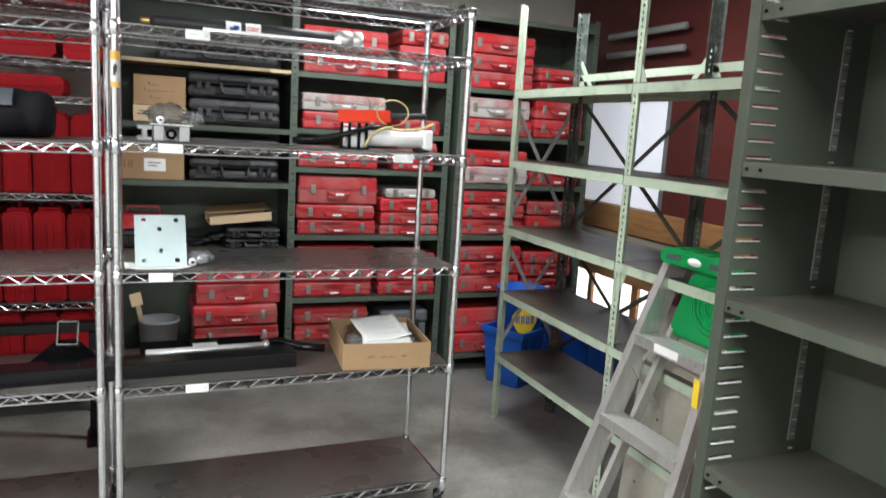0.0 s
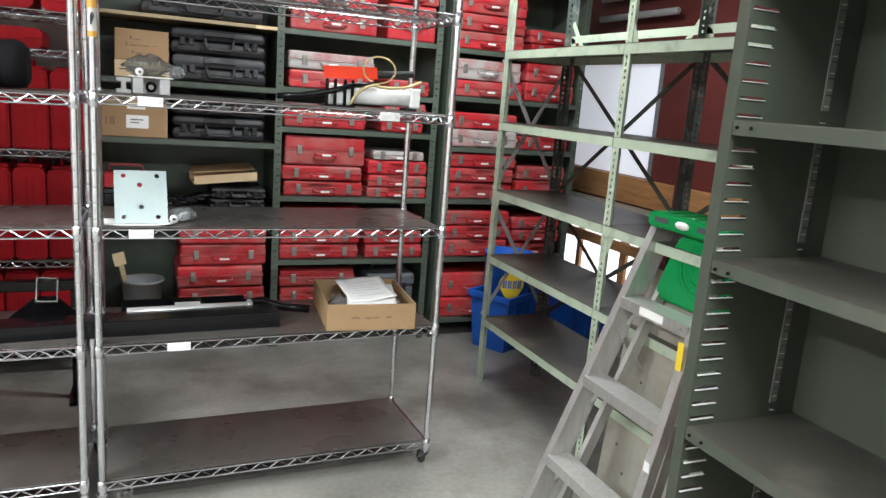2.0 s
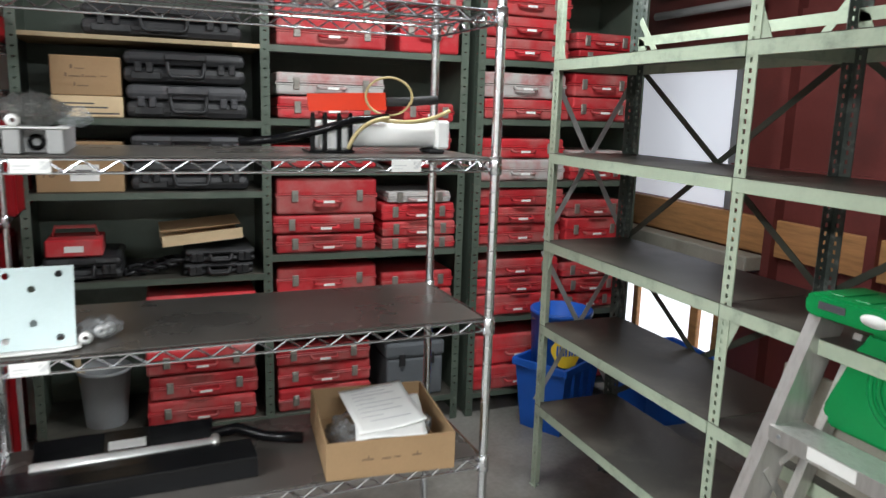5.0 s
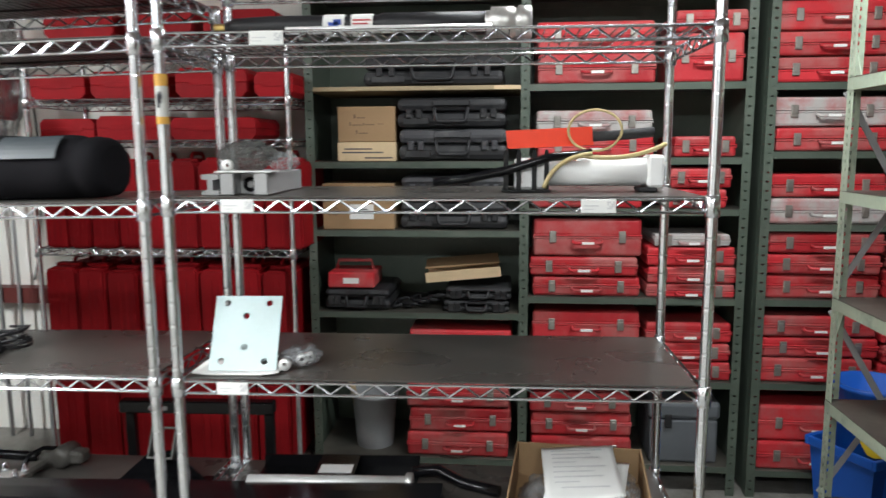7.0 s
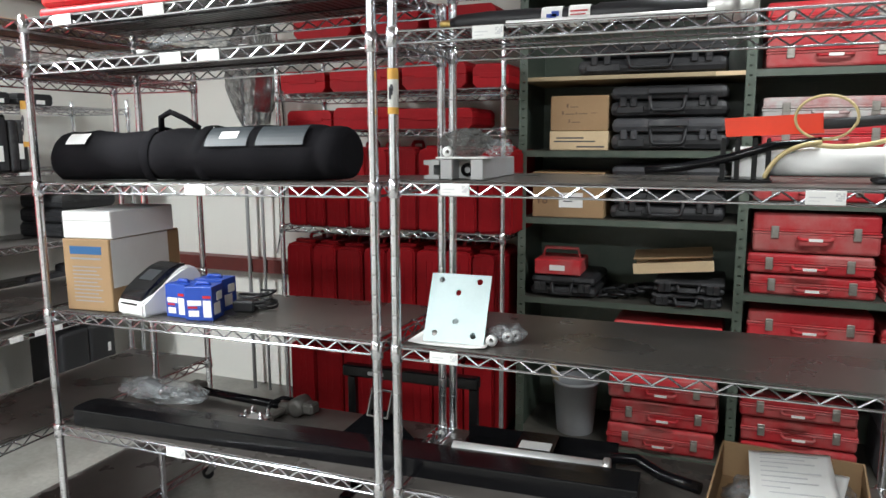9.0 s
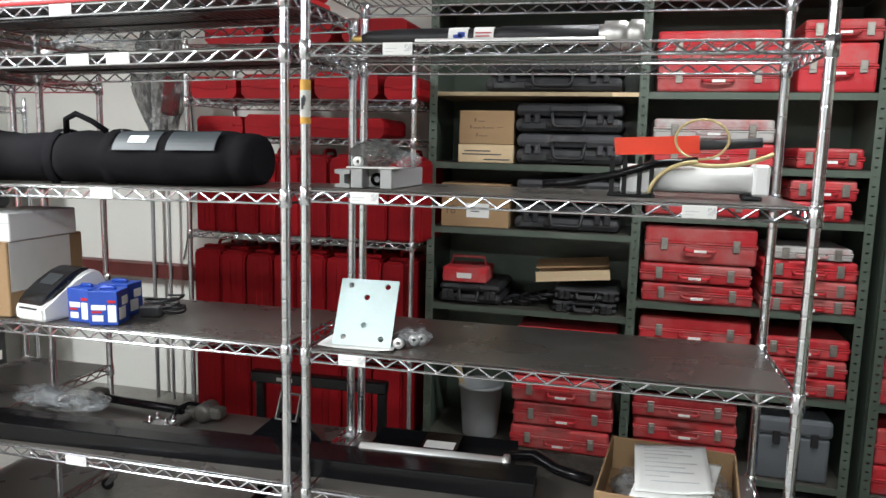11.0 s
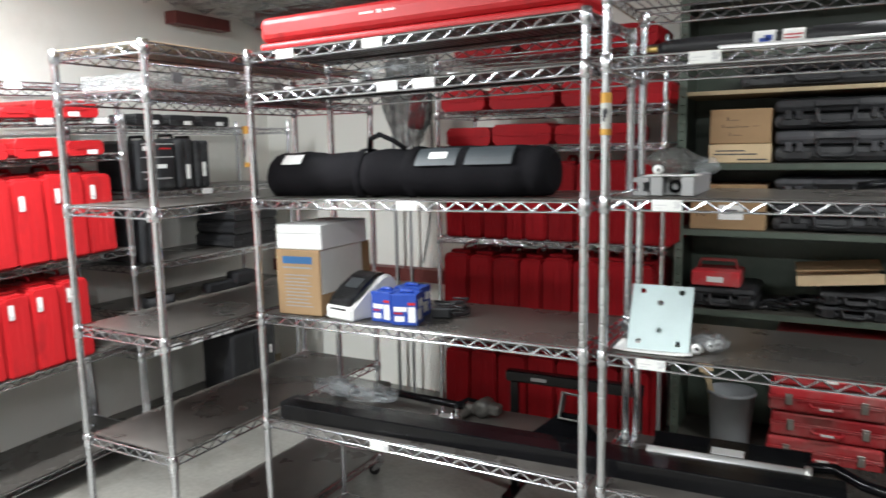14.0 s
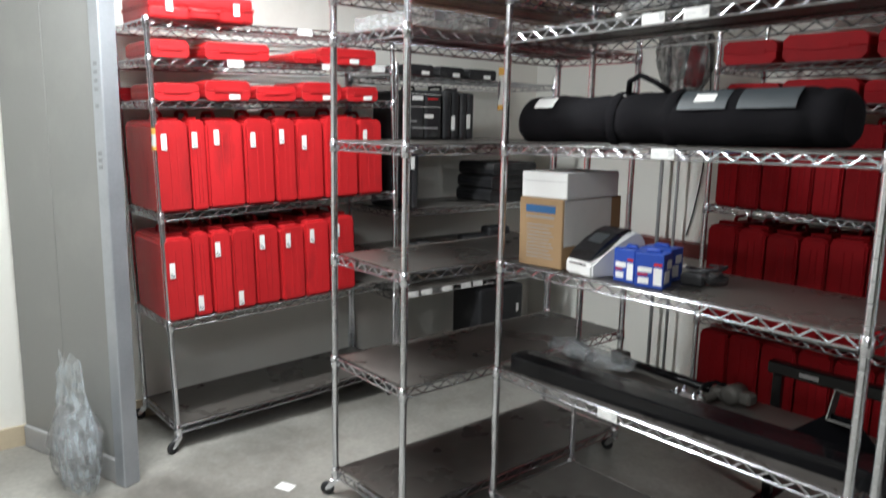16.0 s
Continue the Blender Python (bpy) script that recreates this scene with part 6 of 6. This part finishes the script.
# ---- step ladder and blue things by the open shelving ----
def ladder():
    """A folded aluminium step ladder leaning on the open shelving; u runs up its rails."""
    t = thing("step_ladder", pose(0, 0, 0), "aluminium step ladder with green plastic top, leaning folded", "step ladder")

    def at(z, dx=0.0):
        return 1.326 + 0.4007 * z + dx

    def far(z):
        return 1.855 - 0.004 * z

    def near(z):
        return 1.33 + 0.16 * z + 0.012 * z * z

    def rail(name, z0, z1, fy, dx, w, d, material):
        bm = bmesh.new()
        sx = 0.4007
        h = w / 2
        sect = [(0, -h), (d, -h), (d, h), (d - 0.003, h), (d - 0.003, -h + 0.003), (0.003, -h + 0.003), (0.003, h), (0, h)]
        lo, hi = [[bm.verts.new((at(z, dx) + a, fy(z) + b, z - a * sx)) for a, b in sect] for z in (z0, z1)]
        for k in range(8):
            bm.faces.new((lo[k], lo[(k + 1) % 8], hi[(k + 1) % 8], hi[k]))
        bm.faces.new(lo[::-1])
        bm.faces.new(hi)
        return part(name, bm, material, t)

    rail("front_rail", 0.1, 1.18, far, 0.0, 0.034, 0.075, ALU)
    rail("front_rail", 0.1, 1.18, lambda z: near(z), 0.0, 0.034, 0.032, ALU)
    rail("rear_rail", 0.1, 1.12, lambda z: far(z) - 0.05, 0.1, 0.022, 0.035, ALU)
    rail("rear_rail", 0.1, 1.12, lambda z: near(z) + 0.05, 0.1, 0.022, 0.035, ALU)
    for z in (0.334, 0.623, 0.908):
        y0, y1 = near(z) + 0.012, far(z) - 0.012
        x = at(z)
        bm = bmesh.new()
        tread = [(x - 0.012 + 0.006 * k, z + (0.0005 if k % 2 else 0.0)) for k in range(16)]
        outline = [(x + 0.075, z - 0.004), (x + 0.075, z - 0.025), (x + 0.078, z - 0.025)] + tread[::-1] + [(x - 0.012, z - 0.038), (x - 0.009, z - 0.038), (x - 0.009, z - 0.004)]
        lo, hi = [[bm.verts.new((a, y, b)) for a, b in outline] for y in (y0, y1)]
        n = len(outline)
        for k in range(n):
            bm.faces.new((lo[k], lo[(k + 1) % n], hi[(k + 1) % n], hi[k]))
        bm.faces.new(lo[::-1])
        bm.faces.new(hi)
        s = part("step", bm, ALU, t)
        bm = bmesh.new()
        for y in (y0 + 0.03, y1 - 0.03):
            rod(bm, (x - 0.014, y, z - 0.017), (x - 0.011, y, z - 0.017), 0.005, 8)
        part("rivet", bm, GALV, s)
        bm = bmesh.new()
        for y, k in ((y0, 1), (y1, -1)):
            strap(bm, (x + 0.03, y + 0.004 * k, z - 0.1), (x + 0.03, y + k * 0.07, z - 0.015), 0.014, 0.003)
        part("knee_brace", bm, ALU, s)
    z = 0.908
    box_part("step_label", (at(z) - 0.0135, 1.61, z - 0.03, at(z) - 0.0123, 1.73, z - 0.003), PAPER, t, 0, "white step label")
    bm = bmesh.new()
    prism(bm, [(1.49, 1.16), (1.86, 1.16), (1.87, 1.175), (1.87, 1.2), (1.855, 1.213), (1.49, 1.213), (1.475, 1.2), (1.475, 1.175)], "x", at(1.2) - 0.035, at(1.2) + 0.13)
    bmesh.ops.bevel(bm, geom=list(bm.edges), offset=0.006, segments=2, affect="EDGES")
    cap = part("top_cap", bm, GREEN_PLASTIC, t, "moulded green plastic top cap")
    bm = bmesh.new()
    for k in range(5):
        bbox(bm, at(1.2) - 0.01, 1.53 + 0.065 * k, 1.2128, at(1.2) + 0.1, 1.565 + 0.065 * k, 1.2158, 0.001)
    part("grip_ridges", bm, GREEN_PLASTIC, cap)
    bm = bmesh.new()
    lathe(bm, [(0.001, 0), (0.028, 0.0005), (0.028, 0.002), (0.001, 0.0025)], 18, "x", (0, 0, 0))
    for y0_, y1_ in ((1.53, 1.62), (1.76, 1.83)):
        box_part("cap_slot", (at(1.2) - 0.0362, y0_, 1.18, at(1.2) - 0.0345, y1_, 1.197), INK, cap, 0, "dark grip slot in the cap")
    bd = part("badge", bm, PAPER, cap, "oval white badge", Matrix.Translation((at(1.2) - 0.0375, 1.69, 1.187)) @ Matrix.Diagonal((1, 1.2, 0.5, 1)))
    bm = bmesh.new()
    prism(bm, [(1.555, 1.168), (1.765, 1.168), (1.79, 1.12), (1.86, 0.96), (1.84, 0.925), (1.55, 0.925), (1.525, 0.96), (1.54, 1.12)], "x", 0.0, 0.03)
    bmesh.ops.bevel(bm, geom=list(bm.edges), offset=0.008, segments=2, affect="EDGES")
    sh = part("bucket_shelf", bm, GREEN_PLASTIC, t, "folded green plastic bucket shelf", Matrix.Translation((1.8, -0.045, -0.015)))
    bm = bmesh.new()
    for r in (0.08, 0.06, 0.03):
        lathe(bm, [(r, -0.003), (r + 0.006, -0.005), (r + 0.012, -0.003), (r + 0.012, 0.002), (r, 0.002)], 24, "x", (0, 1.66, 1.06), cap=False)
    part("moulded_ring", bm, GREEN_PLASTIC, sh)
    for fy in (far, near):
        box_part("foot", (at(0.02) - 0.012, fy(0) - 0.024, FLOOR, at(0.02) + 0.085, fy(0) + 0.024, FLOOR + 0.035), RUBBER, t, 0.004, "black rubber foot")
    bm = bmesh.new()
    strap(bm, (at(0.8) + 0.03, near(0.8) + 0.02, 0.8), (at(0.8) + 0.16, near(0.8) + 0.02, 0.62), 0.018, 0.003)
    strap(bm, (at(0.8) + 0.03, far(0.8) - 0.02, 0.8), (at(0.8) + 0.16, far(0.8) - 0.02, 0.62), 0.018, 0.003)
    part("spreader", bm, ALU, t)
    bm = bmesh.new()
    bbox(bm, at(0.5) - 0.0014, near(0.5) - 0.013, 0.44, at(0.5) - 0.0002, near(0.5) + 0.013, 0.52)
    part("warning_label", bm, PAPER, t, "worn white warning label", Matrix.Translation((-0.004, 0, 0)))
    bm = bmesh.new()
    bbox(bm, at(0.82) - 0.0014, near(0.82) - 0.015, 0.78, at(0.82) - 0.0002, near(0.82) + 0.011, 0.87)
    part("caution_label", bm, YELLOW, t, "yellow caution label", Matrix.Translation((-0.018, 0, 0)))


ladder()
t = thing("leaning_panel", pose(1.765, 1.58, FLOOR, 0, 5, 0), "pale perforated steel panel leaning behind the ladder", "panel")
box_part("sheet", (0, 0, 0, 0.012, 0.39, 0.93), WORN_PANEL, t, 0.002)
bm = bmesh.new()
for k in range(9):
    rod(bm, (-0.0008, 0.31 - 0.06 * (k % 2), 0.06 + 0.09 * k), (0.001, 0.31 - 0.06 * (k % 2), 0.06 + 0.09 * k), 0.006, 8)
part("hole", bm, INK, t, "dark punched holes")


def tote(m, w, d, h, label):
    t = thing("storage_tote", m, label, "storage tote", "blue totes")
    bm = bmesh.new()
    k = 0.03
    lo = [(k, k), (w - k, k), (w - k, d - k), (k, d - k)]
    hi = [(0, 0), (w, 0), (w, d), (0, d)]
    a = [bm.verts.new((x, y, 0)) for x, y in lo]
    b = [bm.verts.new((x, y, h)) for x, y in hi]
    c2 = [bm.verts.new((x + (0.006 if x < w / 2 else -0.006), y + (0.006 if y < d / 2 else -0.006), h)) for x, y in hi]
    e = [bm.verts.new((x + (0.006 if x < w / 2 else -0.006), y + (0.006 if y < d / 2 else -0.006), 0.006)) for x, y in lo]
    bm.faces.new(a[::-1])
    bm.faces.new(e)
    for i in range(4):
        j = (i + 1) % 4
        bm.faces.new((a[i], a[j], b[j], b[i]))
        bm.faces.new((b[i], b[j], c2[j], c2[i]))
        bm.faces.new((c2[i], c2[j], e[j], e[i]))
    part("tub", bm, BLUE_PLASTIC, t)
    bm = bmesh.new()
    for y0, y1 in ((-0.012, 0.002), (d - 0.002, d + 0.012)):
        bbox(bm, -0.012, y0, h - 0.035, w + 0.012, y1, h + 0.003, 0.003)
    for x0, x1 in ((-0.012, 0.002), (w - 0.002, w + 0.012)):
        bbox(bm, x0, 0.002, h - 0.035, x1, d - 0.002, h + 0.003, 0.003)
    part("rim", bm, BLUE_PLASTIC, t)
    for x in (w * 0.25, w * 0.5, w * 0.75):
        box_part("rib", (x - 0.008, -0.006, h * 0.35, x + 0.008, 0.02, h - 0.036), BLUE_PLASTIC, t, 0.002)
    return t


tote(pose(2.12, 3.43, FLOOR + 0.001, 0, 0, 30), 0.35, 0.28, 0.35, "blue plastic storage tote on the floor")
tote(pose(2.56, 3.4, FLOOR + 0.001, 0, 0, -3), 0.4, 0.36, 0.34, "blue plastic storage tote on the floor")
t = thing("bucket", pose(2.205, 3.64, 0.3, 0, 0, -6), "blue plastic pail with a yellow and blue emblem", "bucket")
bm = bmesh.new()
lathe(bm, [(0.13, 0), (0.148, 0.34), (0.153, 0.34), (0.153, 0.36), (0.143, 0.36), (0.126, 0.008), (0.001, 0.008)], 28, cap=False)
part("pail", bm, BLUE_PLASTIC, t)


def curved(bm, r, pts):
    """An outline of (angle, height) laid on a cylinder."""
    bm.faces.new([bm.verts.new((r * math.sin(math.radians(a)), -r * math.cos(math.radians(a)), z)) for a, z in pts])


bm = bmesh.new()
for k in range(8):
    a0, a1 = -40 + 7.5 * k, -40 + 7.5 * (k + 1)
    def half(a):
        return 0.085 * min(1.0, 0.15 + (1 - abs(a + 10) / 30.0) * 1.5)
    curved(bm, 0.1505, [(a0, 0.19 - half(a0)), (a1, 0.19 - half(a1)), (a1, 0.19 + half(a1)), (a0, 0.19 + half(a0))])
part("emblem", bm, YELLOW, t, "yellow six-sided emblem")
bm = bmesh.new()
for k in range(4):
    a0 = -30 + 11 * k
    curved(bm, 0.152, [(a0, 0.165), (a0 + 3.5, 0.165), (a0 + 3.5, 0.215), (a0, 0.215)])
    curved(bm, 0.152, [(a0 + 5, 0.165), (a0 + 8, 0.165), (a0 + 8, 0.215), (a0 + 5, 0.215)])
part("emblem_bars", bm, BLUE_PLASTIC, t, "blue bars on the emblem")
bm = bmesh.new()
tube(bm, smooth_arc((-0.152, 0, 0.32), (0, -0.26, 0.24), (0.152, 0, 0.32)), 0.003, 6)
part("bail", bm, LATCH, t)

# pale pipes high in the corner, and a paper scrap on the floor
for z, x in ((2.16, EX - 0.082), (2.29, EX - 0.082)):
    bm = bmesh.new()
    lathe(bm, [(0.014, 3.5), (0.022, 3.51), (0.022, 4.3), (0.014, 4.31)], 16, "y", (x, 0, z))
    for y in (3.6, 4.2):
        bbox(bm, x, y - 0.012, z - 0.008, EX + 0.004, y + 0.012, z + 0.008)
    tagged(part("pipe", bm, GREY_PAINT), "thin pale pipe high on the red wall", "pipe", "pipes")
o = box_part("paper_scrap", (0, 0, 0, 0.07, 0.05, 0.0012), PAPER)
o.matrix_basis = pose(-1.94, 1.8, FLOOR + 0.0003, 0, 0, 25)
tagged(o, "small white paper scrap lying on the floor", "paper")

# clear film sagging under the ceiling insulation in the far corner
bm = bmesh.new()
nx, ny = 40, 16
gv = [[bm.verts.new((WX + 0.01 + 2.3 * i / nx, 3.3 + 0.9 * j / ny, 2.5 - 0.05 * (j / ny) + 0.08 * noise.noise(Vector((i * 0.45, j * 0.5, 2.0))) + 0.035 * noise.noise(Vector((i * 1.3, j * 1.1, 7.0))))) for j in range(ny + 1)] for i in range(nx + 1)]
for i in range(nx):
    for j in range(ny):
        bm.faces.new((gv[i][j], gv[i + 1][j], gv[i + 1][j + 1], gv[i][j + 1])).smooth = True
tagged(part("ceiling_film", bm, POLY), "sagging clear plastic film under the ceiling insulation", "plastic film")
